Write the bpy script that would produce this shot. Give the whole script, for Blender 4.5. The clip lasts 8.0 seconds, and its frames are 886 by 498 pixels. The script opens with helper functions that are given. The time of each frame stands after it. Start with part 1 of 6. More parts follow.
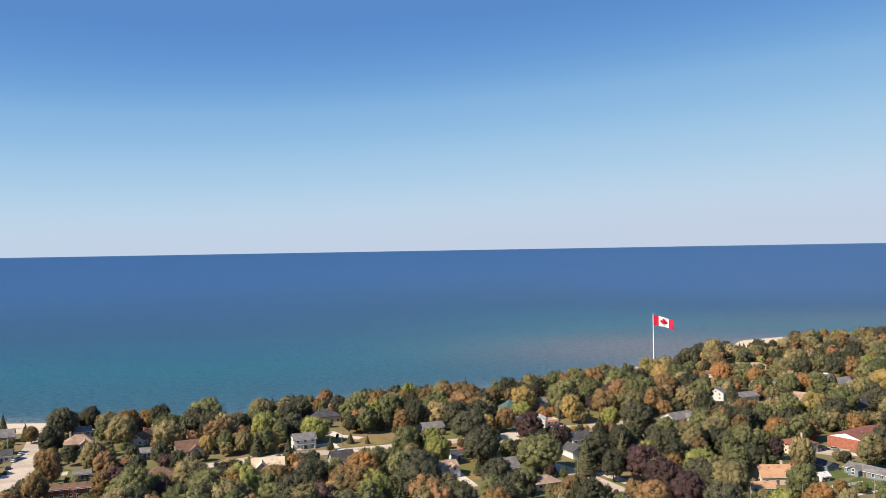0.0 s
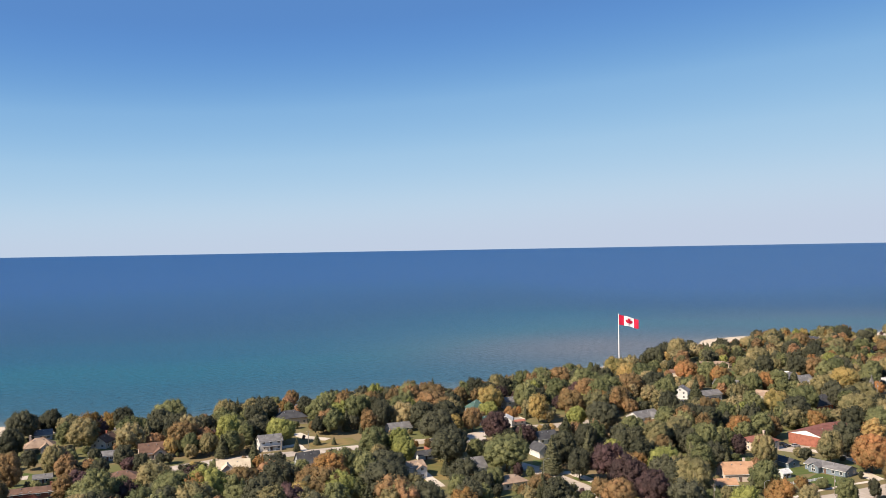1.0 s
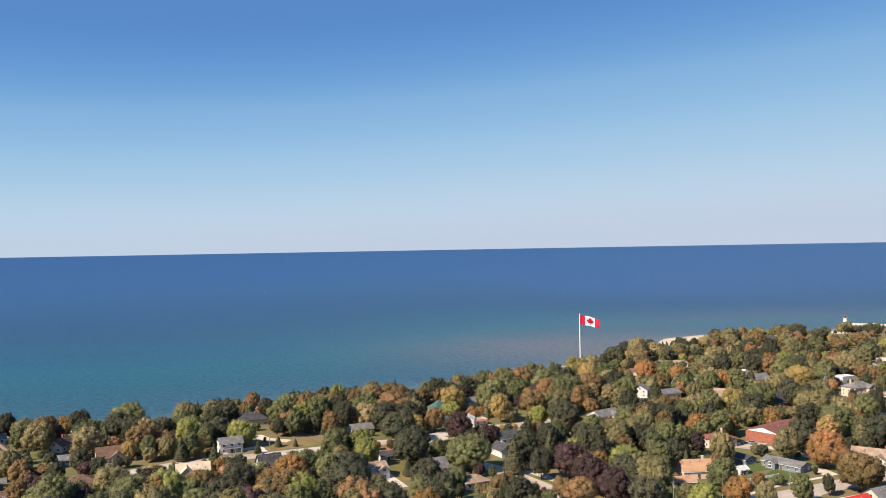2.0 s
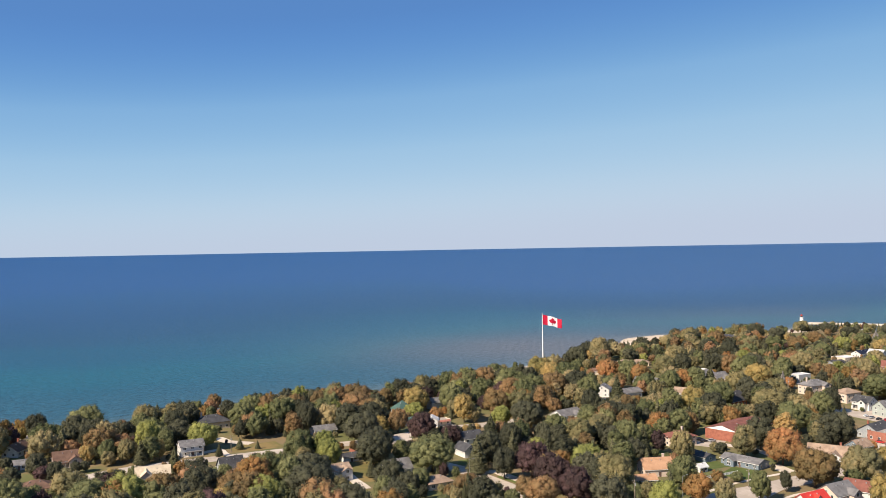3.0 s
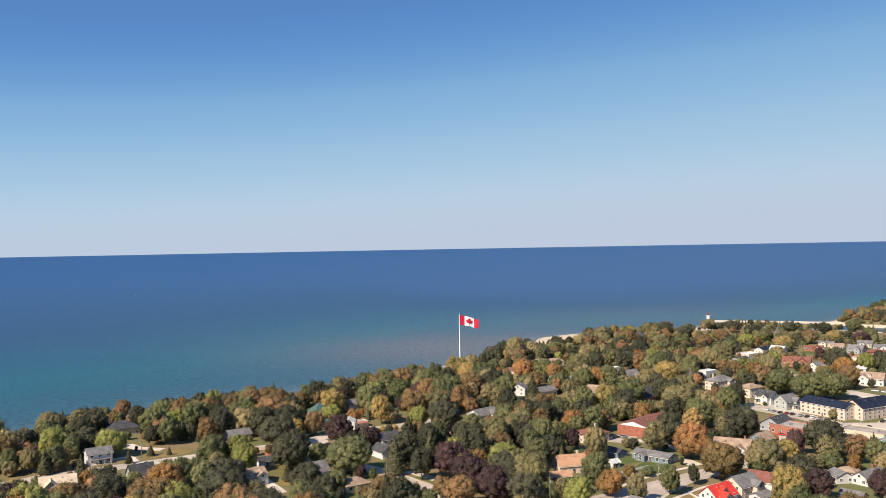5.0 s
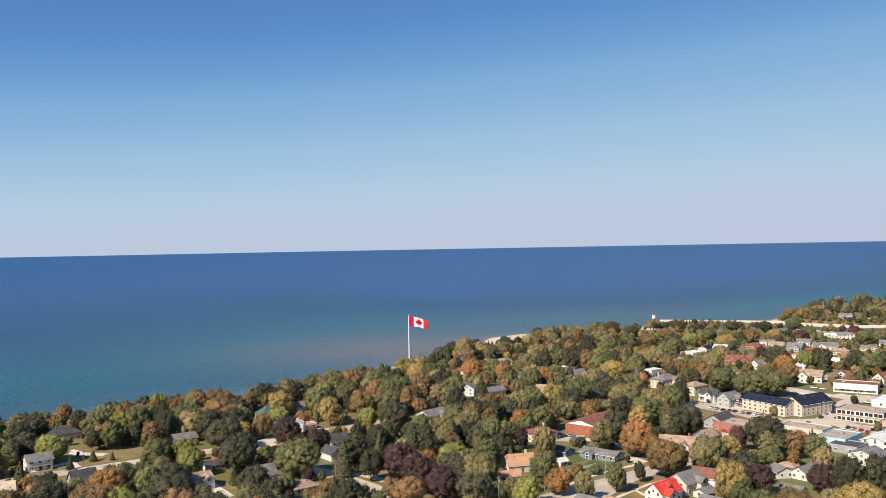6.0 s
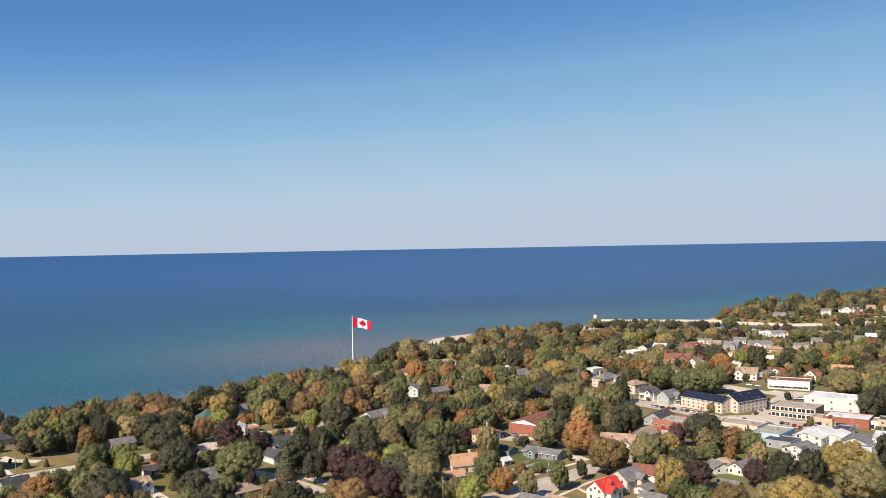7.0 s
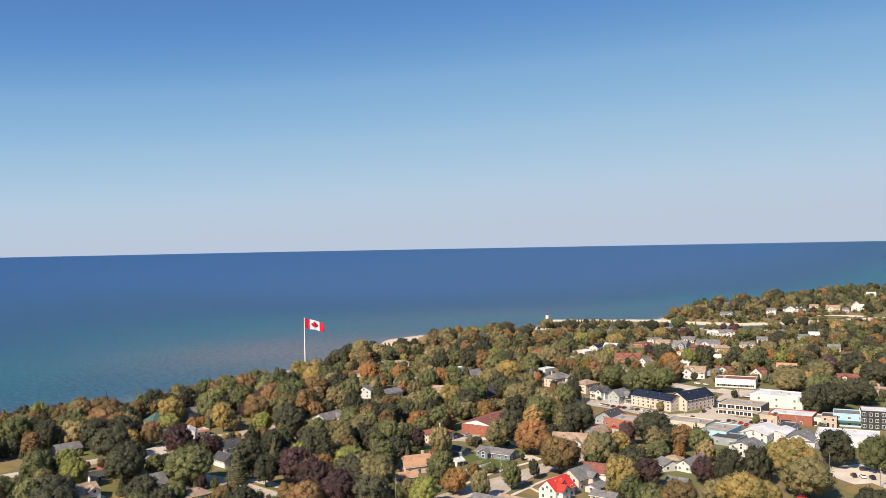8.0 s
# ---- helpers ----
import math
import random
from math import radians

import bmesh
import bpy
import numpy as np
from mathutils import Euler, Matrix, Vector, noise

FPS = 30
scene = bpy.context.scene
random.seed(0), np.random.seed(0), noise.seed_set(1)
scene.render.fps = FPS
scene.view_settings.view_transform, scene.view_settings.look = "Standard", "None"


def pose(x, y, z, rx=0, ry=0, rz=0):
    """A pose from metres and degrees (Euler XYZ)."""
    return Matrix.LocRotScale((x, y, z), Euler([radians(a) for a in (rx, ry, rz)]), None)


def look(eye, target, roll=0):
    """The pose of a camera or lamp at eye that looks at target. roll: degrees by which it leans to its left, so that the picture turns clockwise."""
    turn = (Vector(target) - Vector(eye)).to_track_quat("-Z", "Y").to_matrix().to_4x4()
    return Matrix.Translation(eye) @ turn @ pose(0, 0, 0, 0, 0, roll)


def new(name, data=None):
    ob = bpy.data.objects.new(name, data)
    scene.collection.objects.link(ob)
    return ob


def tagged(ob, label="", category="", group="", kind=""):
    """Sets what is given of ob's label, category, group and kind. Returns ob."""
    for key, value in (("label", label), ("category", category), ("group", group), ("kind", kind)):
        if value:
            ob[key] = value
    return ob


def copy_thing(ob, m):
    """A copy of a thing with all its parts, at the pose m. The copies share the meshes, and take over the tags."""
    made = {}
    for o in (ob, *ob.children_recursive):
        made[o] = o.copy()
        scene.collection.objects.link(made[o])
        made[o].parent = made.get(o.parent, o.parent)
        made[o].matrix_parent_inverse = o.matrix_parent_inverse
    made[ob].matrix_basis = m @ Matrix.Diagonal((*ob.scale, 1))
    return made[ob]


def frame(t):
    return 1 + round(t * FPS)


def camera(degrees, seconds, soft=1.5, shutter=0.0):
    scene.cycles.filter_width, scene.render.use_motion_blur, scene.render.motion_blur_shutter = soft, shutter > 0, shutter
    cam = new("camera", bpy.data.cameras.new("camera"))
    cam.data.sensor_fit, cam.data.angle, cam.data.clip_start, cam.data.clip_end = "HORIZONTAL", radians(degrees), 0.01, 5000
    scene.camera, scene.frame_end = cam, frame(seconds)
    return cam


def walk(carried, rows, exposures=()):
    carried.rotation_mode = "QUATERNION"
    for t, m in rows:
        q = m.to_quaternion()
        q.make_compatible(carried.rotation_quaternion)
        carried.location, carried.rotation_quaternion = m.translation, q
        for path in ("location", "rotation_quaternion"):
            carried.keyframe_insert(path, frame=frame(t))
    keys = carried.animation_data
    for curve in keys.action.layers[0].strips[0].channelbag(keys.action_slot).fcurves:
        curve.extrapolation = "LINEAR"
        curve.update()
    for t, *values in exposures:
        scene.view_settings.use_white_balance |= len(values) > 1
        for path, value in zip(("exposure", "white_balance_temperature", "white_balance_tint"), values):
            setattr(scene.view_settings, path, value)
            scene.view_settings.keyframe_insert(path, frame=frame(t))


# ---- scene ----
cam = camera(54.1, 8.0, soft=0.8)
EYE = (0.0, 0.0, 114.0)
# seconds, yaw, pitch, roll: a hovering camera that turns to its right
TURNS = [
    (0.0, 0.00, -0.25, -0.98), (0.5, -1.00, -0.27, -0.98), (1.0, -2.18, -0.27, -0.98), (1.5, -3.44, -0.28, -0.99),
    (3.0, -7.09, -0.29, -1.00), (3.5, -8.35, -0.30, -1.00), (4.0, -9.68, -0.32, -1.00), (4.5, -11.06, -0.33, -1.01),
    (6.0, -15.90, -0.34, -1.03), (6.5, -17.75, -0.35, -1.03), (7.0, -19.60, -0.36, -1.03), (7.5, -21.26, -0.36, -1.03),
    (8.0, -22.71, -0.35, -1.04),
]
walk(cam, [(t, pose(*EYE, 90 + pitch, 0, yaw) @ pose(0, 0, 0, 0, 0, roll)) for t, yaw, pitch, roll in TURNS],
     exposures=[(0.0, 0.68, 6700, 10), (8.0, 0.55, 6700, 10)])

# ---- light ----
SUN_TURN, SUN_HIGH = 211.0, 40.0      # degrees counted from +x to the left; height over the horizon
world = bpy.data.worlds.new("world")
scene.world = world
world.use_nodes = True
wn = world.node_tree
sky = wn.nodes.new("ShaderNodeTexSky")
sky.sky_type = "NISHITA"
sky.sun_disc = False
sky.sun_elevation = radians(SUN_HIGH)
sky.sun_rotation = radians(90 - SUN_TURN)
sky.altitude, sky.air_density, sky.dust_density, sky.ozone_density = 0.0, 0.85, 0.0, 7.0
# autumn haze: the sky's own brightness picks the step from clear blue aloft to the pale band over the lake
_split, _haze, _gain = wn.nodes.new("ShaderNodeSeparateColor"), wn.nodes.new("ShaderNodeValToRGB"), wn.nodes.new("ShaderNodeVectorMath")
_level = wn.nodes.new("ShaderNodeMath")
_level.operation = "MULTIPLY"
_level.inputs[1].default_value = 0.125
wn.links.new(sky.outputs[0], _split.inputs[0])
wn.links.new(_split.outputs[0], _level.inputs[0])
wn.links.new(_level.outputs[0], _haze.inputs[0])
_stops = _haze.color_ramp.elements
_stops[0].position, _stops[0].color = 0.14, (0.086, 0.240, 0.595, 1)
_stops.new(0.04).color = (0.100, 0.200, 0.420, 1)
_stops[len(_stops) - 1].position, _stops[len(_stops) - 1].color = 0.85, (0.505, 0.590, 0.745, 1)
for _p, _c in ((0.175, (0.135, 0.325, 0.655, 1)), (0.21, (0.205, 0.420, 0.715, 1)), (0.30, (0.325, 0.545, 0.775, 1)), (0.47, (0.465, 0.625, 0.790, 1)), (0.65, (0.500, 0.610, 0.765, 1))):
    _stops.new(_p).color = _c
_haze.color_ramp.interpolation = "B_SPLINE"
_gain.operation = "SCALE"
_gain.inputs[3].default_value = 7.67
wn.links.new(_haze.outputs[0], _gain.inputs[0])
wn.links.new(_gain.outputs[0], wn.nodes["Background"].inputs[0])
wn.nodes["Background"].inputs[1].default_value = 0.086
sun = new("sun", bpy.data.lights.new("sun", "SUN"))
sun.data.energy, sun.data.angle, sun.data.color = 5.0, radians(0.53), (1.0, 0.875, 0.72)
_way = Vector((math.cos(radians(SUN_TURN)) * math.cos(radians(SUN_HIGH)), math.sin(radians(SUN_TURN)) * math.cos(radians(SUN_HIGH)), math.sin(radians(SUN_HIGH))))
sun.matrix_world = look(_way * 300, (0, 0, 0))


# ---- materials ----
def surface(name, colour, rough=0.8, second=None, grain=1.0, bump=0.0, metal=0.0, spec=0.3, vary=0.0, island=0.0, blotch=0.0):
    """A procedural surface: two colours mixed by noise at two scales, relief, and a change from object to object or piece to piece."""
    m = bpy.data.materials.new(name)
    m.use_nodes = True
    nt = m.node_tree
    n, link = nt.nodes, nt.links.new
    b = n["Principled BSDF"]
    b.inputs["Roughness"].default_value = rough
    b.inputs["Metallic"].default_value = metal
    b.inputs["Specular IOR Level"].default_value = spec
    second = second or tuple(c * 0.78 for c in colour)
    geo = n.new("ShaderNodeNewGeometry")
    fine = n.new("ShaderNodeTexNoise")
    fine.inputs["Scale"].default_value, fine.inputs["Detail"].default_value = grain, 4.0
    link(geo.outputs["Position"], fine.inputs["Vector"])
    wide = n.new("ShaderNodeTexNoise")
    wide.inputs["Scale"].default_value, wide.inputs["Detail"].default_value = grain * 0.13, 2.0
    link(geo.outputs["Position"], wide.inputs["Vector"])
    add = n.new("ShaderNodeMath")
    add.operation = "MULTIPLY_ADD"
    link(wide.outputs[0], add.inputs[0])
    add.inputs[1].default_value = 1.2 + blotch
    add.inputs[2].default_value = -0.6 - blotch / 2
    tot = n.new("ShaderNodeMath")
    link(add.outputs[0], tot.inputs[0])
    link(fine.outputs[0], tot.inputs[1])
    ramp = n.new("ShaderNodeValToRGB")
    ramp.color_ramp.elements[0].position, ramp.color_ramp.elements[1].position = 0.25, 0.75
    ramp.color_ramp.elements[0].color, ramp.color_ramp.elements[1].color = (*second, 1), (*colour, 1)
    link(tot.outputs[0], ramp.inputs[0])
    out = ramp.outputs[0]
    for amount, node, socket, hue in ((vary, "ShaderNodeObjectInfo", "Random", 0.05), (island, None, None, 0.035)):
        if not amount:
            continue
        source = n.new(node).outputs[socket] if node else geo.outputs["Random Per Island"]
        hsv = n.new("ShaderNodeHueSaturation")
        val = n.new("ShaderNodeMapRange")
        val.inputs["To Min"].default_value, val.inputs["To Max"].default_value = 1 - amount, 1 + amount
        link(source, val.inputs["Value"])
        link(val.outputs[0], hsv.inputs["Value"])
        turn = n.new("ShaderNodeMapRange")
        turn.inputs["To Min"].default_value, turn.inputs["To Max"].default_value = 0.5 + hue * amount, 0.5 - hue * amount
        link(source, turn.inputs["Value"])
        link(turn.outputs[0], hsv.inputs["Hue"])
        link(out, hsv.inputs["Color"])
        out = hsv.outputs[0]
    link(out, b.inputs["Base Color"])
    if bump:
        bn = n.new("ShaderNodeBump")
        bn.inputs["Strength"].default_value, bn.inputs["Distance"].default_value = bump, 0.3 / grain
        link(fine.outputs[0], bn.inputs["Height"])
        link(bn.outputs[0], b.inputs["Normal"])
    return m


def leaves(name, a, b):
    """Foliage: noise from leaf to leaf, and a shift of value and hue from tree to tree."""
    m = surface(name, a, 0.7, b, 0.45, spec=0.15, vary=0.16, island=0.20)
    n, link = m.node_tree.nodes, m.node_tree.links.new
    base = n["Principled BSDF"].inputs["Base Color"]
    old = base.links[0].from_socket
    tint, hsv = n.new("ShaderNodeAttribute"), n.new("ShaderNodeHueSaturation")
    tint.attribute_name = "tint"
    for socket, mid, amount in (("Value", 1.0, 0.26), ("Hue", 0.5, -0.012)):
        k = n.new("ShaderNodeMath")
        k.operation = "MULTIPLY_ADD"
        k.inputs[1].default_value, k.inputs[2].default_value = amount, mid
        link(tint.outputs["Fac"], k.inputs[0])
        link(k.outputs[0], hsv.inputs[socket])
    link(old, hsv.inputs["Color"])
    link(hsv.outputs[0], base)
    thin, mix = n.new("ShaderNodeBsdfTranslucent"), n.new("ShaderNodeMixShader")
    link(hsv.outputs[0], thin.inputs["Color"])
    mix.inputs[0].default_value = 0.38
    link(n["Principled BSDF"].outputs[0], mix.inputs[1])
    link(thin.outputs[0], mix.inputs[2])
    link(mix.outputs[0], n["Material Output"].inputs["Surface"])
    return m


WALLS = {
    "white": surface("white_siding", (0.64, 0.63, 0.61), 0.55, (0.54, 0.53, 0.51), 2.0),
    "cream": surface("cream_render", (0.64, 0.52, 0.43), 0.75, (0.54, 0.43, 0.35), 1.5),
    "beige": surface("beige_siding", (0.62, 0.53, 0.42), 0.7, (0.5, 0.42, 0.33), 1.5),
    "brick": surface("red_brick", (0.335, 0.125, 0.085), 0.85, (0.235, 0.085, 0.058), 6.0),
    "orange_brick": surface("orange_brick", (0.37, 0.155, 0.11), 0.85, (0.28, 0.115, 0.085), 6.0),
    "tan_brick": surface("tan_brick", (0.52, 0.41, 0.31), 0.85, (0.41, 0.31, 0.23), 5.0),
    "taupe": surface("taupe_brick", (0.36, 0.285, 0.225), 0.85, (0.27, 0.215, 0.17), 3.0),
    "grey": surface("grey_siding", (0.34, 0.36, 0.38), 0.65, (0.26, 0.28, 0.30), 1.5),
    "pale_grey": surface("pale_grey_siding", (0.55, 0.55, 0.54), 0.65, (0.46, 0.46, 0.45), 1.5),
    "blue": surface("slate_blue_siding", (0.205, 0.25, 0.29), 0.65, (0.15, 0.185, 0.22), 1.5),
    "pale_blue": surface("pale_blue_render", (0.40, 0.60, 0.70), 0.7, (0.33, 0.51, 0.60), 1.5),
    "green": surface("sage_green_siding", (0.38, 0.42, 0.39), 0.65, (0.30, 0.33, 0.31), 1.5),
    "charcoal": surface("charcoal_panel", (0.05, 0.055, 0.06), 0.6, (0.035, 0.037, 0.04), 1.5),
    "red": surface("red_panel", (0.55, 0.08, 0.05), 0.6, (0.42, 0.06, 0.04), 1.5),
}
ROOFS = {
    "grey": surface("grey_shingle", (0.20, 0.19, 0.19), 0.9, (0.13, 0.125, 0.125), 3.0, 0.3, blotch=0.5),
    "dark": surface("charcoal_shingle", (0.075, 0.075, 0.08), 0.9, (0.045, 0.045, 0.05), 3.0, 0.3, blotch=0.5),
    "brown": surface("brown_shingle", (0.18, 0.105, 0.075), 0.9, (0.12, 0.07, 0.05), 3.0, 0.3, blotch=0.5),
    "tan": surface("tan_shingle", (0.36, 0.26, 0.19), 0.9, (0.26, 0.18, 0.13), 3.0, 0.3, blotch=0.5),
    "cream": surface("cream_shingle", (0.60, 0.50, 0.37), 0.9, (0.50, 0.41, 0.30), 3.0, 0.3, blotch=0.5),
    "terracotta": surface("terracotta_shingle", (0.47, 0.275, 0.165), 0.85, (0.38, 0.215, 0.125), 3.0, 0.3, blotch=0.5),
    "red": surface("red_metal_roof", (0.62, 0.05, 0.03), 0.4, (0.52, 0.04, 0.025), 3.0, spec=0.5),
    "maroon": surface("maroon_shingle", (0.23, 0.09, 0.068), 0.85, (0.165, 0.065, 0.05), 3.0, 0.3, blotch=0.5),
    "blue": surface("dark_blue_shingle", (0.022, 0.03, 0.055), 0.9, (0.013, 0.018, 0.035), 3.0, 0.3, blotch=0.5, spec=0.1),
    "teal": surface("green_metal_roof", (0.075, 0.135, 0.115), 0.5, (0.055, 0.10, 0.085), 3.0),
    "white": surface("white_membrane", (0.68, 0.67, 0.66), 0.6, (0.52, 0.51, 0.50), 0.6, blotch=0.8),
    "gravel": surface("gravel_roof", (0.38, 0.33, 0.28), 0.95, (0.27, 0.23, 0.20), 1.2, blotch=1.0),
}
GLASS = surface("window_glass", (0.03, 0.035, 0.045), 0.08, (0.02, 0.022, 0.03), 0.5, spec=0.6)
TRIM = surface("white_trim", (0.80, 0.79, 0.77), 0.5, (0.72, 0.71, 0.69), 3.0)
DOOR = surface("painted_door", (0.16, 0.10, 0.08), 0.5)
CONCRETE = surface("pale_concrete", (0.62, 0.54, 0.45), 0.9, (0.50, 0.43, 0.35), 0.8, blotch=0.8)
ASPHALT = surface("worn_asphalt", (0.50, 0.425, 0.355), 0.92, (0.38, 0.32, 0.265), 0.5, blotch=1.2)
LAWN = surface("mown_lawn", (0.105, 0.125, 0.035), 0.95, (0.07, 0.095, 0.022), 0.35, blotch=1.4)
BROWN_LAWN = surface("dry_lawn", (0.22, 0.155, 0.06), 0.95, (0.13, 0.12, 0.04), 0.35, blotch=1.4)
SAND = surface("dry_sand", (0.56, 0.46, 0.35), 0.95, (0.47, 0.38, 0.28), 0.3, blotch=0.8)
ROCK = surface("pale_rock", (0.50, 0.42, 0.33), 0.95, (0.34, 0.28, 0.22), 0.7, blotch=1.0)
WOOD = surface("grey_pole_wood", (0.30, 0.25, 0.20), 0.9, (0.20, 0.17, 0.13), 4.0)
STEEL = surface("galvanised_steel", (0.55, 0.56, 0.57), 0.4, (0.45, 0.46, 0.47), 4.0, metal=0.7)
BARK = surface("bark", (0.12, 0.085, 0.06), 0.95, (0.07, 0.05, 0.035), 3.0, 0.5)
FLAG_RED = surface("flag_red", (0.48, 0.007, 0.040), 0.7, (0.38, 0.006, 0.034), 1.0)
FLAG_WHITE = surface("flag_white", (0.82, 0.82, 0.82), 0.7, (0.76, 0.76, 0.77), 1.0)
TYRE = surface("tyre_rubber", (0.02, 0.02, 0.02), 0.9)
PANEL = surface("solar_panel", (0.02, 0.035, 0.10), 0.25, (0.015, 0.025, 0.07), 1.0, spec=0.5)
LEAF = {
    "dark": leaves("dark_green_leaf", (0.118, 0.118, 0.072), (0.062, 0.065, 0.044)),
    "green": leaves("green_leaf", (0.231, 0.233, 0.105), (0.111, 0.126, 0.061)),
    "lime": leaves("light_green_leaf", (0.368, 0.370, 0.118), (0.206, 0.219, 0.073)),
    "olive": leaves("olive_leaf", (0.349, 0.286, 0.140), (0.166, 0.161, 0.083)),
    "orange": leaves("orange_leaf", (0.469, 0.242, 0.098), (0.245, 0.164, 0.071)),
    "rust": leaves("rust_leaf", (0.327, 0.207, 0.098), (0.164, 0.126, 0.065)),
    "gold": leaves("golden_leaf", (0.501, 0.354, 0.136), (0.245, 0.213, 0.089)),
    "purple": leaves("purple_leaf", (0.140, 0.083, 0.080), (0.076, 0.052, 0.051)),
    "spruce": leaves("spruce_needle", (0.166, 0.164, 0.089), (0.082, 0.087, 0.051)),
    "blue_spruce": leaves("blue_spruce_needle", (0.368, 0.340, 0.314), (0.202, 0.185, 0.178)),
}


# ---- land and water ----
def inside_distance(px, py, poly):
    """Metres from points to the outline of poly, positive inside it."""
    best = np.full(px.shape, 1e9)
    odd = np.zeros(px.shape, bool)
    for (ax, ay), (bx, by) in zip(poly, poly[1:] + poly[:1]):
        dx, dy = bx - ax, by - ay
        s = np.clip(((px - ax) * dx + (py - ay) * dy) / (dx * dx + dy * dy), 0, 1)
        best = np.minimum(best, np.hypot(px - ax - s * dx, py - ay - s * dy))
        cut = (ay > py) != (by > py)
        odd ^= cut & (px < ax + (py - ay) / (dy if dy else 1e-9) * dx)
    return np.where(odd, best, -best)


TOWN = [(-4800, -4800), (-4800, -300), (-1500, 380), (-600, 540), (-300, 578), (-200, 574), (-140, 590), (-40, 650), (30, 664), (90, 706), (150, 764),
        (220, 832), (300, 905), (338, 985), (392, 1012), (450, 985), (540, 1000), (585, 1045), (615, 1035), (660, 975), (725, 905), (745, 850), (830, 815), (1000, 790),
        (1300, 640), (1800, 560), (4800, 300), (4800, -4800)]
NORTH = [(4800, 380), (1900, 640), (1350, 720), (1050, 850), (860, 870), (790, 895), (748, 950), (735, 1000), (765, 1030), (830, 1075), (980, 1185), (1250, 1270), (1560, 1330), (2100, 1640), (3000, 2200), (4800, 3350)]


def shore(px, py):
    return np.maximum(inside_distance(px, py, TOWN), inside_distance(px, py, NORTH))


def land_height(px, py):
    px, py = np.asarray(px, float), np.asarray(py, float)
    # the far bank of the river is steeper, with a narrow strand
    d = np.maximum(inside_distance(px, py, TOWN), 2.2 * inside_distance(px, py, NORTH))
    up = np.clip((d - 22) / 45, 0, 1)
    z = np.where(d < 0, np.maximum(d * 0.06, -5.0), np.minimum(d, 22) * 0.08 + (6.0 - 1.76) * up * up * (3 - 2 * up))
    return z


def ground_z(x, y):
    return float(land_height(np.array([x]), np.array([y]))[0])


def sheet(name, xs, ys, zf, material):
    gx, gy = np.meshgrid(xs, ys)
    gz = zf(gx, gy)
    co = np.stack([gx, gy, gz], -1).reshape(-1, 3)
    w, h = len(xs), len(ys)
    i = (np.arange(h - 1)[:, None] * w + np.arange(w - 1)[None, :]).reshape(-1)
    quads = np.stack([i, i + 1, i + w + 1, i + w], 1)
    me = bpy.data.meshes.new(name)
    me.from_pydata(co.tolist(), [], quads.tolist())
    me.materials.append(material)
    me.polygons.foreach_set("use_smooth", [True] * len(me.polygons))
    return new(name, me), gx, gy


GROUND = surface("grass_and_litter", (0.12, 0.125, 0.045), 0.95, (0.20, 0.145, 0.075), 0.12, blotch=1.0)
n, link = GROUND.node_tree.nodes, GROUND.node_tree.links.new
_geo, _sep, _nz, _sum, _mr, _mix = (n.new(k) for k in ("ShaderNodeNewGeometry", "ShaderNodeSeparateXYZ", "ShaderNodeTexNoise", "ShaderNodeMath", "ShaderNodeMapRange", "ShaderNodeMix"))
_nz.inputs["Scale"].default_value = 0.08
link(_geo.outputs["Position"], _sep.inputs[0])
link(_geo.outputs["Position"], _nz.inputs["Vector"])
_sum.operation = "MULTIPLY_ADD"
link(_nz.outputs[0], _sum.inputs[0])
_sum.inputs[1].default_value = -1.6
link(_sep.outputs[2], _sum.inputs[2])
_mr.inputs["From Min"].default_value, _mr.inputs["From Max"].default_value = 1.3, 1.9
link(_sum.outputs[0], _mr.inputs["Value"])
_mix.data_type = "RGBA"
link(_mr.outputs[0], _mix.inputs["Factor"])
_mix.inputs["A"].default_value = (0.56, 0.46, 0.35, 1)
_old = n["Principled BSDF"].inputs["Base Color"].links[0].from_socket
link(_old, _mix.inputs["B"])
link(_mix.outputs["Result"], n["Principled BSDF"].inputs["Base Color"])

_xs = np.concatenate([np.arange(-4800, -420, 120), np.arange(-420, 1300, 8), np.arange(1300, 2400, 40), np.arange(2400, 4801, 150)])
_ys = np.concatenate([np.arange(-4800, 180, 180), np.arange(180, 1240, 8), np.arange(1240, 2200, 40), np.arange(2200, 4801, 150)])
ground, _, _ = sheet("ground", _xs, _ys, land_height, GROUND)
tagged(ground, "grassy town ground falling to a pale sand beach", "ground", kind="structure")


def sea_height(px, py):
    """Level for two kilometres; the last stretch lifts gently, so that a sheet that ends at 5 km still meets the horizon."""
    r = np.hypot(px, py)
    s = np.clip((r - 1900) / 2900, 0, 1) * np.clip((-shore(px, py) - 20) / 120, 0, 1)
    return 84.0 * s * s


WATER = surface("lake_water", (0.1, 0.1, 0.1), 0.3, spec=0.12)
n, link = WATER.node_tree.nodes, WATER.node_tree.links.new
_b = n["Principled BSDF"]
_att, _geo, _nz, _add, _ramp = (n.new(k) for k in ("ShaderNodeAttribute", "ShaderNodeNewGeometry", "ShaderNodeTexNoise", "ShaderNodeMath", "ShaderNodeValToRGB"))
_att.attribute_name = "offshore"
_map = n.new("ShaderNodeMapping")
_map.inputs["Rotation"].default_value[2] = radians(-30)
_map.inputs["Scale"].default_value = (0.002, 0.009, 0.01)
link(_geo.outputs["Position"], _map.inputs[0])
link(_map.outputs[0], _nz.inputs["Vector"])
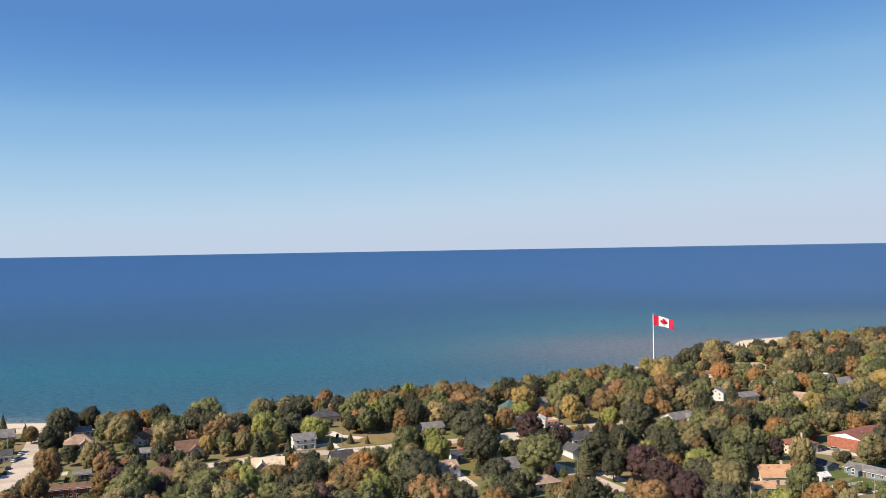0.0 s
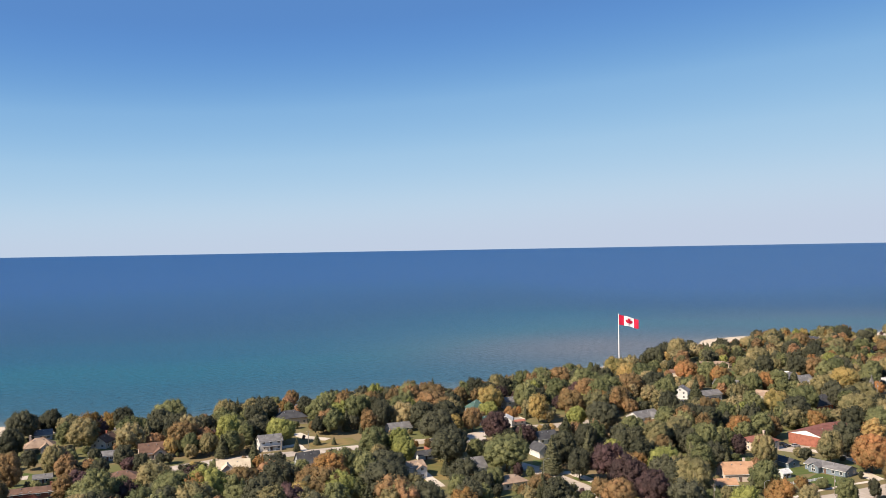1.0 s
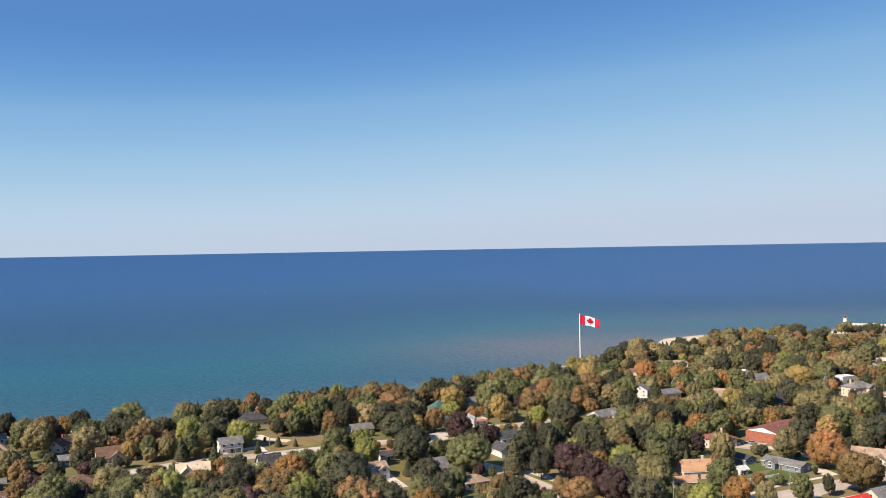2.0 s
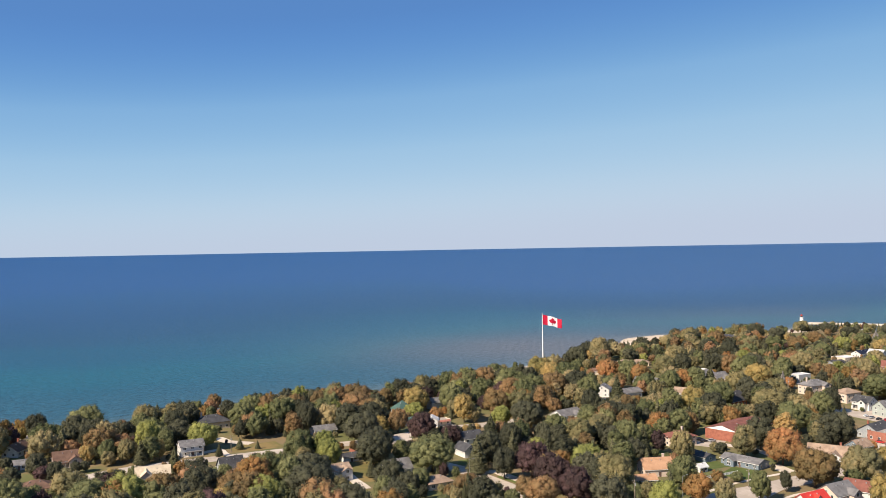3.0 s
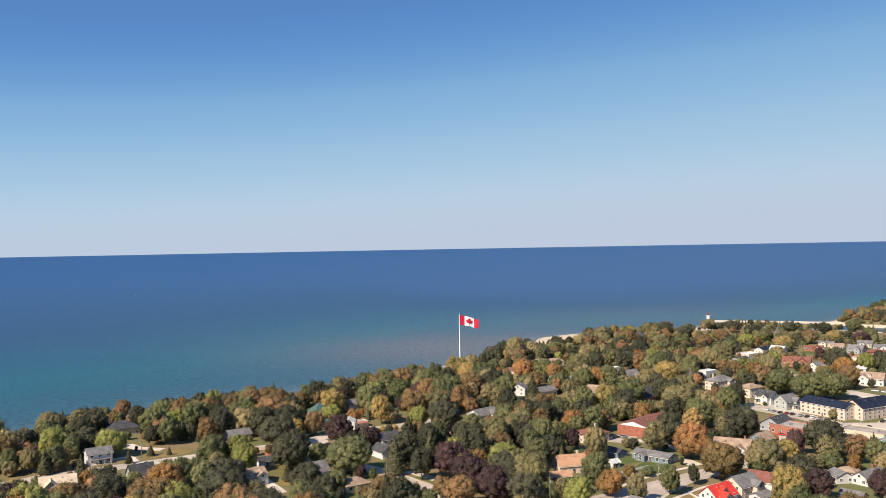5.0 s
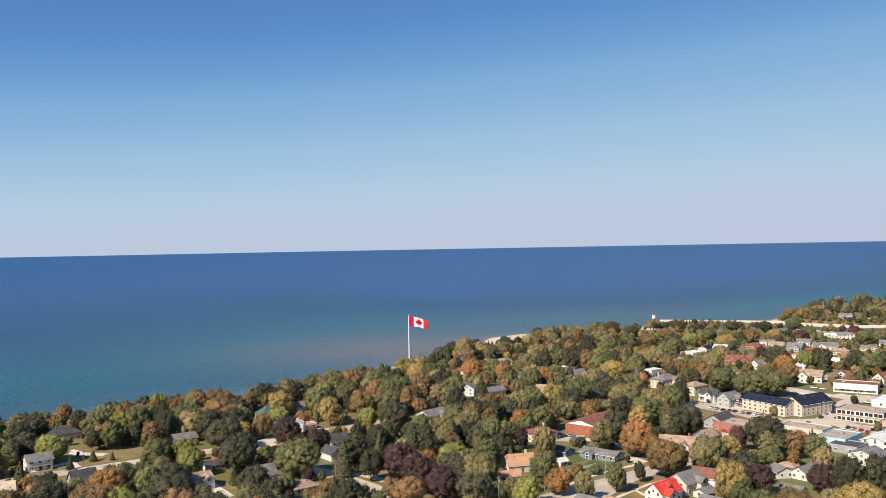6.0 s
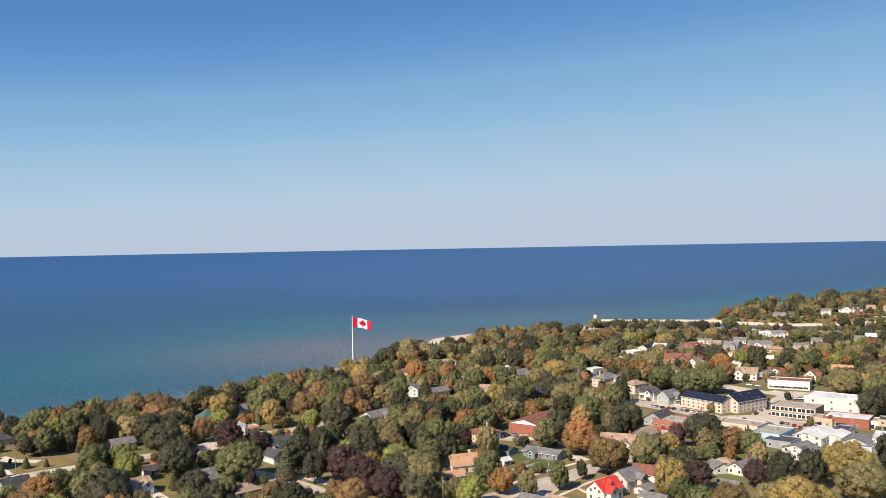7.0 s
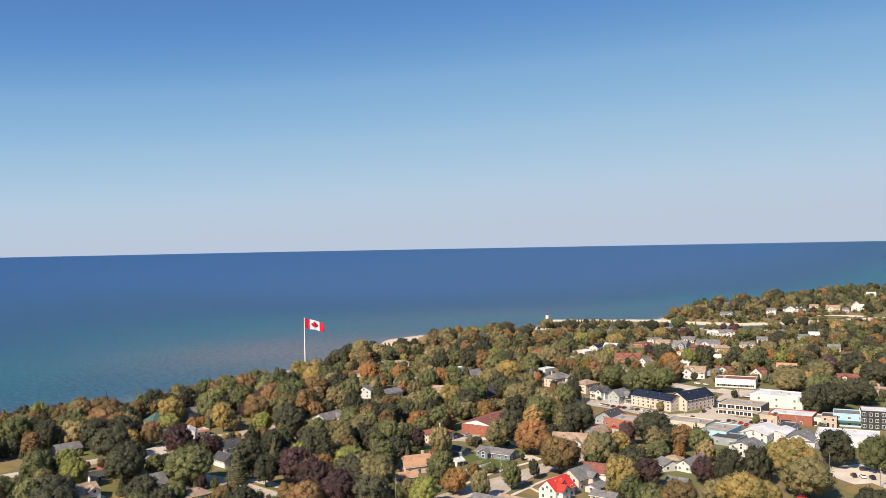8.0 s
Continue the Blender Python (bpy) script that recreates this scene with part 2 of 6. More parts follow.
_nz.inputs["Scale"].default_value, _nz.inputs["Detail"].default_value = 1.0, 5.0
_add.operation = "MULTIPLY_ADD"
link(_nz.outputs[0], _add.inputs[0])
_add.inputs[1].default_value = 0.16
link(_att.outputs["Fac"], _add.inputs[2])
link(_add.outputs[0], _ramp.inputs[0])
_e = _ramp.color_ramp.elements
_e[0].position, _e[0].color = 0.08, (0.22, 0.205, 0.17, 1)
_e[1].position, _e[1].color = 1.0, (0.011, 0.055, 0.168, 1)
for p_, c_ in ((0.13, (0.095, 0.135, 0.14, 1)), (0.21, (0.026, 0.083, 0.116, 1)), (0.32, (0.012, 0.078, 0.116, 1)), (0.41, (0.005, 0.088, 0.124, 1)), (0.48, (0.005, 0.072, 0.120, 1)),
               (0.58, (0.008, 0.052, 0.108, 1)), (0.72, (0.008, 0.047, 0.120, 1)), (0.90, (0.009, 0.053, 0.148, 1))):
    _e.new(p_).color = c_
# silt stirred up off the point and the river mouth, plus painted glare by bearing
_silt_att, _load = n.new("ShaderNodeAttribute"), n.new("ShaderNodeMix")
_silt_att.attribute_name = "silt_glare"
_load.data_type = "RGBA"
link(_silt_att.outputs["Fac"], _load.inputs["Factor"])
link(_ramp.outputs[0], _load.inputs["A"])
_load.inputs["B"].default_value = (0.128, 0.120, 0.120, 1)
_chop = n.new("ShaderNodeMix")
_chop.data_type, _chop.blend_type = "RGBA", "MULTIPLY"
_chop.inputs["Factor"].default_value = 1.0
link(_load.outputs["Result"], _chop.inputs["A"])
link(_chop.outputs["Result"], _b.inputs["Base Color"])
_w1, _bump = n.new("ShaderNodeTexNoise"), n.new("ShaderNodeBump")
_m2 = n.new("ShaderNodeMapping")
_m2.inputs["Rotation"].default_value[2] = radians(-25)
_m2.inputs["Scale"].default_value = (0.24, 0.16, 0.1)
link(_geo.outputs["Position"], _m2.inputs[0])
link(_m2.outputs[0], _w1.inputs["Vector"])
_w1.inputs["Scale"].default_value, _w1.inputs["Detail"].default_value, _w1.inputs["Roughness"].default_value = 1.0, 6.0, 0.72
_bump.inputs["Strength"].default_value, _bump.inputs["Distance"].default_value = 1.0, 1.3
link(_w1.outputs[0], _bump.inputs["Height"])
# wave faces: lighter and darker sky reflection painted into the base colour
_face_shade = n.new("ShaderNodeMapRange")
_face_shade.inputs["From Min"].default_value, _face_shade.inputs["From Max"].default_value = 0.34, 0.66
_face_shade.inputs["To Min"].default_value, _face_shade.inputs["To Max"].default_value = 0.28, 1.72
link(_w1.outputs[0], _face_shade.inputs["Value"])
link(_face_shade.outputs[0], _chop.inputs["B"])
link(_bump.outputs[0], _b.inputs["Normal"])
_xs = np.concatenate([np.arange(-4960, -600, 80), np.arange(-600, 1400, 20), np.arange(1400, 4961, 80)])
_ys = np.concatenate([np.arange(200, 1300, 20), np.arange(1300, 4961, 60)])
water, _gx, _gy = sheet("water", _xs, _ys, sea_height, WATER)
_off = -shore(_gx, _gy).reshape(-1)
_gx, _gy = _gx.reshape(-1), _gy.reshape(-1)
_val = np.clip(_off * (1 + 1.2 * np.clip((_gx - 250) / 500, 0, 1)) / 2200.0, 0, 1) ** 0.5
_silt_glare = 0.75 * np.exp(-(((_gx - 225) / 180) ** 2 + ((_gy - 925) / 140) ** 2)) + 0.15 * np.exp(-(((_gx - 330) / 420) ** 2 + ((_gy - 1080) / 260) ** 2)) + 0.20 * np.exp(-(((_gx - 640) / 300) ** 2 + ((_gy - 1230) / 160) ** 2))
# glare painted into the water colour, growing towards the camera's right
_silt_glare += 0.05 * np.clip((np.degrees(np.arctan2(_gx, _gy)) + 5) / 35, 0, 1)
for _nm, _v in (("offshore", _val), ("silt_glare", np.clip(_silt_glare, 0, 0.95))):
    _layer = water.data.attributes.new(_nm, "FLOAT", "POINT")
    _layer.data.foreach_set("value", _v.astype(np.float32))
tagged(water, "blue lake water, turquoise over shallow sand", "water", kind="structure")


# ---- building blocks ----
def part(name, bm, material, parent, label=""):
    me = bpy.data.meshes.new(name)
    bm.to_mesh(me)
    bm.free()
    for m in material if isinstance(material, (list, tuple)) else [material]:
        me.materials.append(m)
    ob = new(name, me)
    ob.parent = parent
    if label:
        ob["label"] = label
    return ob


def root(name, x, y, z, rot, label, category, group=""):
    ob = new(name)
    ob.matrix_world = pose(x, y, z, 0, 0, rot)
    return tagged(ob, label, category, group)


def box(bm, cx, cy, cz, sx, sy, sz):
    """A box with its centre at cx, cy and its foot at cz."""
    v = [bm.verts.new((cx + sx * a / 2, cy + sy * b / 2, cz + sz * c)) for c in (0, 1) for b in (-1, 1) for a in (-1, 1)]
    for f in ((0, 2, 3, 1), (4, 5, 7, 6), (0, 1, 5, 4), (2, 6, 7, 3), (0, 4, 6, 2), (1, 3, 7, 5)):
        bm.faces.new([v[i] for i in f])
    return bm


def solid(bm, pts, faces):
    v = [bm.verts.new(p) for p in pts]
    for f in faces:
        bm.faces.new([v[i] for i in f])
    return bm


def gable_wall(bm, w, d, h, rise, cx=0, cy=0, z0=0):
    a, b = w / 2, d / 2
    return solid(bm, [(cx - a, cy - b, z0), (cx + a, cy - b, z0), (cx + a, cy + b, z0), (cx - a, cy + b, z0), (cx - a, cy - b, z0 + h), (cx + a, cy - b, z0 + h),
                      (cx + a, cy + b, z0 + h), (cx - a, cy + b, z0 + h), (cx - a, cy, z0 + h + rise), (cx + a, cy, z0 + h + rise)],
                 [(0, 3, 2, 1), (0, 1, 5, 4), (2, 3, 7, 6), (1, 2, 6, 9, 5), (3, 0, 4, 8, 7), (4, 5, 9, 8), (6, 7, 8, 9)])


def gable_slabs(bm, w, d, h, rise, over=0.5, thick=0.18, cx=0, cy=0, z0=0):
    a, b = w / 2 + over, d / 2
    k = rise / b
    e, drop = b + over, over * k
    for s in (-1, 1):
        low, high = z0 + h - drop + 0.05, z0 + h + rise + 0.05
        pts = [(cx + x, cy + y, z + t) for t in (0, thick) for x, y, z in ((-a, s * e, low), (a, s * e, low), (a, 0, high), (-a, 0, high))]
        solid(bm, pts, [(0, 1, 2, 3), (4, 7, 6, 5), (0, 4, 5, 1), (1, 5, 6, 2), (2, 6, 7, 3), (3, 7, 4, 0)])
    return bm


def hip_roof(bm, w, d, h, rise, over=0.6, thick=0.2):
    a, b = w / 2 + over, d / 2 + over
    r = max(a - b, 0.05)
    base, top = h - 0.05, h + rise
    pts = [(-a, -b, base), (a, -b, base), (a, b, base), (-a, b, base), (-a, -b, base + thick), (a, -b, base + thick), (a, b, base + thick), (-a, b, base + thick), (-r, 0, top), (r, 0, top)]
    return solid(bm, pts, [(0, 3, 2, 1), (0, 1, 5, 4), (1, 2, 6, 5), (2, 3, 7, 6), (3, 0, 4, 7), (4, 5, 9, 8), (5, 6, 9), (6, 7, 8, 9), (7, 4, 8)])


def _mesh(name, bm, material):
    me = bpy.data.meshes.new(name)
    bm.to_mesh(me)
    bm.free()
    me.materials.append(material)
    return me


# one window and one door leaf, 1 m square, that all the houses share
_bm = bmesh.new()
for sx, sz, cx, cz in ((1.16, 0.09, 0, -0.05), (1.16, 0.09, 0, 0.96), (0.08, 1.0, -0.54, 0), (0.08, 1.0, 0.54, 0), (0.05, 1.0, 0, 0)):
    box(_bm, cx, 0, cz, sx, 0.10, sz)
FRAME_MESH = _mesh("window_frame", _bm, TRIM)
PANE_MESH = _mesh("pane", box(bmesh.new(), 0, 0, 0, 1.02, 0.05, 1.0), GLASS)
DOOR_MESH = _mesh("door", box(bmesh.new(), 0, 0, 0, 1, 0.09, 1), DOOR)
GARAGE_MESH = _mesh("garage_door", box(bmesh.new(), 0, 0, 0, 1, 0.09, 1), TRIM)


def fit_mesh(name, me, parent, x, y, z, turn, sx, sz):
    ob = new(name, me)
    ob.parent = parent
    ob.matrix_basis = pose(x, y, z, 0, 0, turn) @ Matrix.Diagonal((sx, 1, sz, 1))
    return ob


def window(parent, x, y, z, turn, w=1.1, h=1.4):
    f = fit_mesh("window", FRAME_MESH, parent, x, y, z, turn, w, h)
    p = new("pane", PANE_MESH)
    p.parent = f
    return f


def window_row(parent, side, w, d, z, count, ww=1.1, wh=1.4):
    """Windows along one side: 0 front (-y), 1 right (+x), 2 back, 3 left."""
    span, off = (w, d / 2) if side in (0, 2) else (d, w / 2)
    for i in range(count):
        s = (i + 0.5) / count * span - span / 2
        x, y = ((s, -off - 0.02), (off + 0.02, s), (s, off + 0.02), (-off - 0.02, s))[side]
        window(parent, x, y, z, (0, 90, 180, 270)[side], ww, wh)


def fence(x, y, rot, long, high, material, label):
    ob = root("fence", x, y, ground_z(x, y), rot, label, "fence")
    n_ = max(2, int(long / 2.4))
    for i in range(n_ + 1):
        part("post", box(bmesh.new(), i / n_ * long - long / 2, 0, -0.2, 0.12, 0.12, high + 0.3), material, ob)
    for i in range(n_):
        part("panel", box(bmesh.new(), (i + 0.5) / n_ * long - long / 2, 0.08, 0.1, long / n_ - 0.03, 0.04, high - 0.1), material, ob)
    return ob


def chimney(parent, x, y, z, high, material=None):
    bm = box(bmesh.new(), x, y, z, 0.9, 0.9, high)
    box(bm, x, y, z + high, 1.1, 1.1, 0.15)
    part("chimney", bm, material or WALLS["brick"], parent)


WORDS = {"dark": "charcoal", "maroon": "maroon", "blue": "dark blue", "teal": "green metal"}


BUILT_SPOTS = []


def house(x, y, rot, w, d, h, wall="white", roof="grey", kind="gable", pitch=0.55, cross=0, porch=False, stack=0, dormer=0, garage=False, z=None, label="", ends=True):
    """A dwelling: ridge along its own x axis, w long and d deep, with eaves at h."""
    z = ground_z(x, y) if z is None else z
    words = label or "%s house with a %s %s roof" % (wall.replace("_", " "), WORDS.get(roof, roof), "hipped" if kind == "hip" else "gabled")
    small = w * d < 80 and h <= 2.9
    words = words.replace(" house ", " garden garage ") if small else words
    ob = root("garage" if small else "house", x, y, z - 0.1, rot, words if label else words + (", two storeys" if h > 4.5 else ", single storey"), "garage" if small else "house")
    rise = d / 2 * pitch
    BUILT_SPOTS.append((x, y, max(w, d), h))
    if kind == "hip":
        part("wall", box(bmesh.new(), 0, 0, 0, w, d, h), WALLS[wall], ob)
        part("roof", hip_roof(bmesh.new(), w, d, h, rise), ROOFS[roof], ob)
    else:
        part("wall", gable_wall(bmesh.new(), w, d, h, rise), WALLS[wall], ob)
        part("roof", gable_slabs(bmesh.new(), w, d, h, rise), ROOFS[roof], ob)
        for s in (-1, 1):
            part("fascia", box(bmesh.new(), 0, s * (d / 2 + 0.55), h - 0.55 * pitch - 0.12, w + 1.0, 0.12, 0.16), TRIM, ob, "white eaves board")
    floors = 1 + (h >= 4.5) + (h > 6.8)
    for k in range(floors):
        zz = 1.0 + k * (2.7 if floors < 3 else 2.25)
        n_long, n_short = max(2, int(w / 3.6)), max(1, int(d / 4.0))
        window_row(ob, 0, w, d, zz, n_long, 1.3)
        if ends:
            window_row(ob, 3, w, d, zz, n_short)
            window_row(ob, 1, w, d, zz, n_short)
    if not ends:
        for s in (-1, 1):
            pts = [(s * (w / 2 + 0.03), -d / 2, h), (s * (w / 2 + 0.03), d / 2, h), (s * (w / 2 + 0.03), 0, h + rise), (s * (w / 2 + 0.1), -d / 2, h), (s * (w / 2 + 0.1), d / 2, h), (s * (w / 2 + 0.1), 0, h + rise)]
            part("gable_panel", solid(bmesh.new(), pts, [(0, 1, 2), (5, 4, 3), (0, 3, 4, 1), (1, 4, 5, 2), (2, 5, 3, 0)]), TRIM, ob, "white gable panel")
    elif kind == "gable" and rise > 2.0:
        for s, side in ((-1, 270), (1, 90)):
            window(ob, s * (w / 2 + 0.02), 0, h + 0.3, side, 0.9, 1.1)
    fit_mesh("door", DOOR_MESH, ob, w * 0.5 / max(2, int(w / 4.0)) * 0.1, -d / 2 - 0.03, 0.1, 0, 1.0, 2.1)
    if garage:
        fit_mesh("garage_door", GARAGE_MESH, ob, -w * 0.28, -d / 2 - 0.05, 0.1, 0, 3.0, 2.2)
        fit_mesh("garage_door", GARAGE_MESH, ob, -w / 2 - 0.05, 0, 0.1, 270, 3.0, 2.2)
    if cross:
        # a wing that stands forward with a gable of its own
        cw, cd = abs(cross), 2.6
        sx = w * 0.2 * (1 if cross > 0 else -1)
        r2 = cw / 2 * max(pitch, 0.6)
        bm = gable_wall(bmesh.new(), d / 2 + cd, cw, h, r2)
        bmesh.ops.transform(bm, matrix=pose(sx, -d / 4 - cd / 2, 0.02, 0, 0, 90), verts=bm.verts)
        wing = part("wing", bm, WALLS[wall], ob)
        bm = gable_slabs(bmesh.new(), d / 2 + cd, cw, h, r2)
        bmesh.ops.transform(bm, matrix=pose(sx, -d / 4 - cd / 2, 0.03, 0, 0, 90), verts=bm.verts)
        part("wing_roof", bm, ROOFS[roof], wing)
        window(ob, sx, -d / 2 - cd - 0.03, h - 0.9, 0, 1.3, 1.5)
        window(ob, sx, -d / 2 - cd - 0.03, 0.8, 0, 1.6, 1.4)
    if dormer:
        for i in range(dormer):
            dx = ((i + 0.5) / dormer - 0.5) * w * 0.8
            bm = gable_wall(bmesh.new(), d * 0.3, 2.2, 1.2, 1.0)
            bmesh.ops.transform(bm, matrix=pose(dx, -d * 0.25, h + rise * 0.28, 0, 0, 90), verts=bm.verts)
            dm = part("dormer", bm, WALLS[wall], ob)
            bm = gable_slabs(bmesh.new(), d * 0.3, 2.2, 1.2, 1.0, 0.3, 0.12)
            bmesh.ops.transform(bm, matrix=pose(dx, -d * 0.25, h + rise * 0.28, 0, 0, 90), verts=bm.verts)
            part("dormer_roof", bm, ROOFS[roof], dm)
            window(dm, dx, -d * 0.40 - 0.03, h + rise * 0.28 + 0.25, 0, 0.9, 0.9)
    if porch:
        bm = box(bmesh.new(), 0, -d / 2 - 1.2, 2.6, w * 0.8, 2.4, 0.18)
        pr = part("porch", bm, ROOFS[roof], ob)
        part("porch_floor", box(bmesh.new(), 0, -d / 2 - 1.2, 0.0, w * 0.8, 2.4, 0.35), CONCRETE, pr)
        for i in range(4):
            part("post", box(bmesh.new(), (i / 3 - 0.5) * w * 0.76, -d / 2 - 2.25, 0.35, 0.18, 0.18, 2.26), TRIM, pr)
    for i in range(2 if w > 9 else 1):
        vx, vy = w * (0.12 - 0.3 * i), -d * 0.14
        part("roof_vent", box(bmesh.new(), vx, vy, h + rise * 0.6, 0.35, 0.35, rise * 0.14 + 0.55), STEEL, ob)
    if stack:
        chimney(ob, w * 0.3 * (1 if stack > 0 else -1), d * 0.12, h + rise * 0.4, rise * 0.6 + 1.2, WALLS["cream"] if abs(stack) > 1 else None)
    return ob


def block(x, y, rot, w, d, h, wall="white", roof="gravel", rows=1, count=4, ww=1.2, wh=1.5, awning=None, ribbon=False, shop=False, label="", units=0, solar=0):
    """A flat-roofed town building with a parapet, rows of windows and roof gear."""
    z = ground_z(x, y)
    BUILT_SPOTS.append((x, y, max(w, d), h))
    ob = root("building", x, y, z - 0.1, rot, label or "flat-roofed %s commercial building" % wall.replace("_", " "), "building")
    part("wall", box(bmesh.new(), 0, 0, 0, w, d, h), WALLS[wall], ob)
    part("roof", box(bmesh.new(), 0, 0, h + 0.01, w - 0.7, d - 0.7, 0.1), ROOFS[roof], ob)
    bm = bmesh.new()
    for cx, cy, sx, sy in ((0, -d / 2 + 0.15, w, 0.3), (0, d / 2 - 0.15, w, 0.3), (-w / 2 + 0.15, 0, 0.3, d - 0.62), (w / 2 - 0.15, 0, 0.3, d - 0.62)):
        box(bm, cx, cy, h + 0.01, sx, sy, 0.55)
    part("parapet", bm, WALLS[wall], ob)
    for k in range(rows):
        zz = 1.0 + k * (h / max(rows, 1))
        if ribbon:
            for side in (0, 3):
                span = w if side == 0 else d
                pos = (0, -d / 2 - 0.02) if side == 0 else (-w / 2 - 0.02, 0)
                n_ = max(2, int(span / 5.2))
                for i in range(n_):
                    s = ((i + 0.5) / n_ - 0.5) * (span - 1)
                    window(ob, pos[0] + (s if side == 0 else 0), pos[1] + (s if side == 3 else 0), zz, (0, 0, 0, 270)[side], 4.9, 2.2)
        else:
            window_row(ob, 0, w, d, zz, count, ww, wh)
            window_row(ob, 3, w, d, zz, max(1, int(count * d / w)), ww, wh)
            window_row(ob, 1, w, d, zz, max(1, int(count * d / w)), ww, wh)
    if shop:
        fit_mesh("shop_window", PANE_MESH, ob, -w * 0.2, -d / 2 - 0.03, 0.5, 0, w * 0.42, 2.2)
        fit_mesh("door", DOOR_MESH, ob, w * 0.25, -d / 2 - 0.04, 0.1, 0, 1.2, 2.3)
    if awning:
        bm = solid(bmesh.new(), [(-w * 0.4, -d / 2, 3.6), (w * 0.4, -d / 2, 3.6), (w * 0.4, -d / 2 - 1.8, 2.8), (-w * 0.4, -d / 2 - 1.8, 2.8), (-w * 0.4, -d / 2, 3.45), (w * 0.4, -d / 2, 3.45), (w * 0.4, -d / 2 - 1.8, 2.65), (-w * 0.4, -d / 2 - 1.8, 2.65)],
                   [(0, 1, 2, 3), (7, 6, 5, 4), (0, 4, 5, 1), (1, 5, 6, 2), (2, 6, 7, 3), (3, 7, 4, 0)])
        part("awning", bm, awning, ob)
    for i in range(solar):
        bm = box(bmesh.new(), -w * 0.32 + (i % 4) * 2.3, -d * 0.12 + (i // 4) * 3.4, 0, 2.1, 3.0, 0.08)
        bmesh.ops.transform(bm, matrix=pose(0, 0, h + 0.5, 6, 0, 0), verts=bm.verts)
        part("solar_panel", bm, PANEL, ob, "dark blue solar panel")
    rng = random.Random(int(x * 7 + y))
    for i in range(units):
        ux, uy = (rng.random() - 0.5) * w * 0.6, (rng.random() - 0.5) * d * 0.5
        bm = box(bmesh.new(), ux, uy, h + 0.11, 1.8, 1.4, 0.9)
        box(bm, ux, uy, h + 1.01, 1.2, 1.0, 0.2)
        part("roof_unit", bm, STEEL, ob)
    return ob


# ---- trees ----
def unit_ball(level):
    bm = bmesh.new()
    bmesh.ops.create_icosphere(bm, subdivisions=level, radius=1.0)
    co = np.array([v.co[:] for v in bm.verts])
    fs = np.array([[v.index for v in f.verts] for f in bm.faces])
    bm.free()
    return co, fs


BALL1, BALL2 = unit_ball(1), unit_ball(2)


def crown_data(seed, high, wide, lobes, cards, card, kind="round"):
    """Vertices, triangles and normals of a crown: a dome broken into leafy lobes of uneven size, covered in small leaf sprays."""
    rg = np.random.default_rng(seed)
    vs, tris, nms, at = [], [], [], 0
    spots = []
    if kind == "cone":
        tiers = lobes
        for k in range(tiers):
            f = k / (tiers - 1)
            zc = high * (0.12 + 0.84 * f)
            r = wide / 2 * (1 - f) ** 0.85 + 0.25
            m = max(3, int(7 * (1 - f)) + 2)
            for j in range(m):
                a = 2 * math.pi * (j + rg.random()) / m
                spots.append((math.cos(a) * r * 0.55, math.sin(a) * r * 0.55, zc - r * 0.12, r * 0.5, r * 0.5, high / tiers * 0.75))
        mid, radii = np.array([0, 0, high * 0.3]), np.array([wide / 2, wide / 2, high * 1.1])
    else:
        base = {"round": 0.10, "tall": 0.08, "broad": 0.13}[kind]
        zc, zr = high * (1 + base) / 2, high * (1 - base) / 2
        spots.append((0, 0, zc, wide * 0.42, wide * 0.42, zr * 0.86))
        skew = rg.uniform(-0.10, 0.10, 2) * wide
        for j in range(lobes):
            u = (1 - 2 * (j + 0.5) / lobes) * 0.92 + 0.05
            a = j * 2.39996 + rg.random() * 0.9
            r = math.sqrt(max(0.03, 1 - u * u))
            k = rg.uniform(0.70, 0.98)
            s = rg.uniform(0.055, 0.15) * wide * (1.5 if lobes < 25 else 1.0)
            spots.append((math.cos(a) * r * wide / 2 * k + skew[0] * u, math.sin(a) * r * wide / 2 * k + skew[1] * u, zc + u * zr * rg.uniform(0.72, 0.98), s, s, s * rg.uniform(0.8, 1.3)))
        mid, radii = np.array([0, 0, zc - zr * 0.25]), np.array([wide / 2, wide / 2, zr * 1.2])
    total = sum(s[3] * s[5] for s in spots)
    for i, (cx, cy, cz, rx, ry, rz) in enumerate(spots):
        bv, bf = BALL2 if i == 0 and kind != "cone" else BALL1
        c = np.array([cx, cy, cz])
        rr = np.array([rx, ry, rz])
        shell = bv * rr * 0.80 * (1 + rg.uniform(-0.16, 0.16, (len(bv), 1))) + c
        vs.append(shell)
        nms.append(0.55 * bv + 0.45 * (shell - mid) / radii)
        tris.append(bf + at)
        at += len(bv)
        m = max(4, int(cards * rx * rz / total))
        d = rg.normal(size=(m, 3))
        d[:, 2] += 0.25
        d /= np.linalg.norm(d, axis=1)[:, None]
        p = c + d * rr * rg.uniform(0.74, 1.22, (m, 1))
        soft = 0.55 * d + 0.45 * (p - mid) / radii + rg.normal(size=(m, 3)) * 0.34
        soft /= np.linalg.norm(soft, axis=1)[:, None]
        nrm = soft + rg.normal(size=(m, 3)) * 0.25
        if kind == "cone":
            nrm[:, 2] -= 0.3
        nrm /= np.linalg.norm(nrm, axis=1)[:, None]
        u = np.cross(nrm, rg.normal(size=(m, 3)))
        u /= np.linalg.norm(u, axis=1)[:, None]
        w = np.cross(nrm, u)
        sz = card * rg.uniform(0.5, 1.3, (m, 1))
        vs.append(np.stack([p - u * sz - w * sz * 0.6, p + u * sz - w * sz * 0.5, p + w * sz * 1.1], 1).reshape(-1, 3))
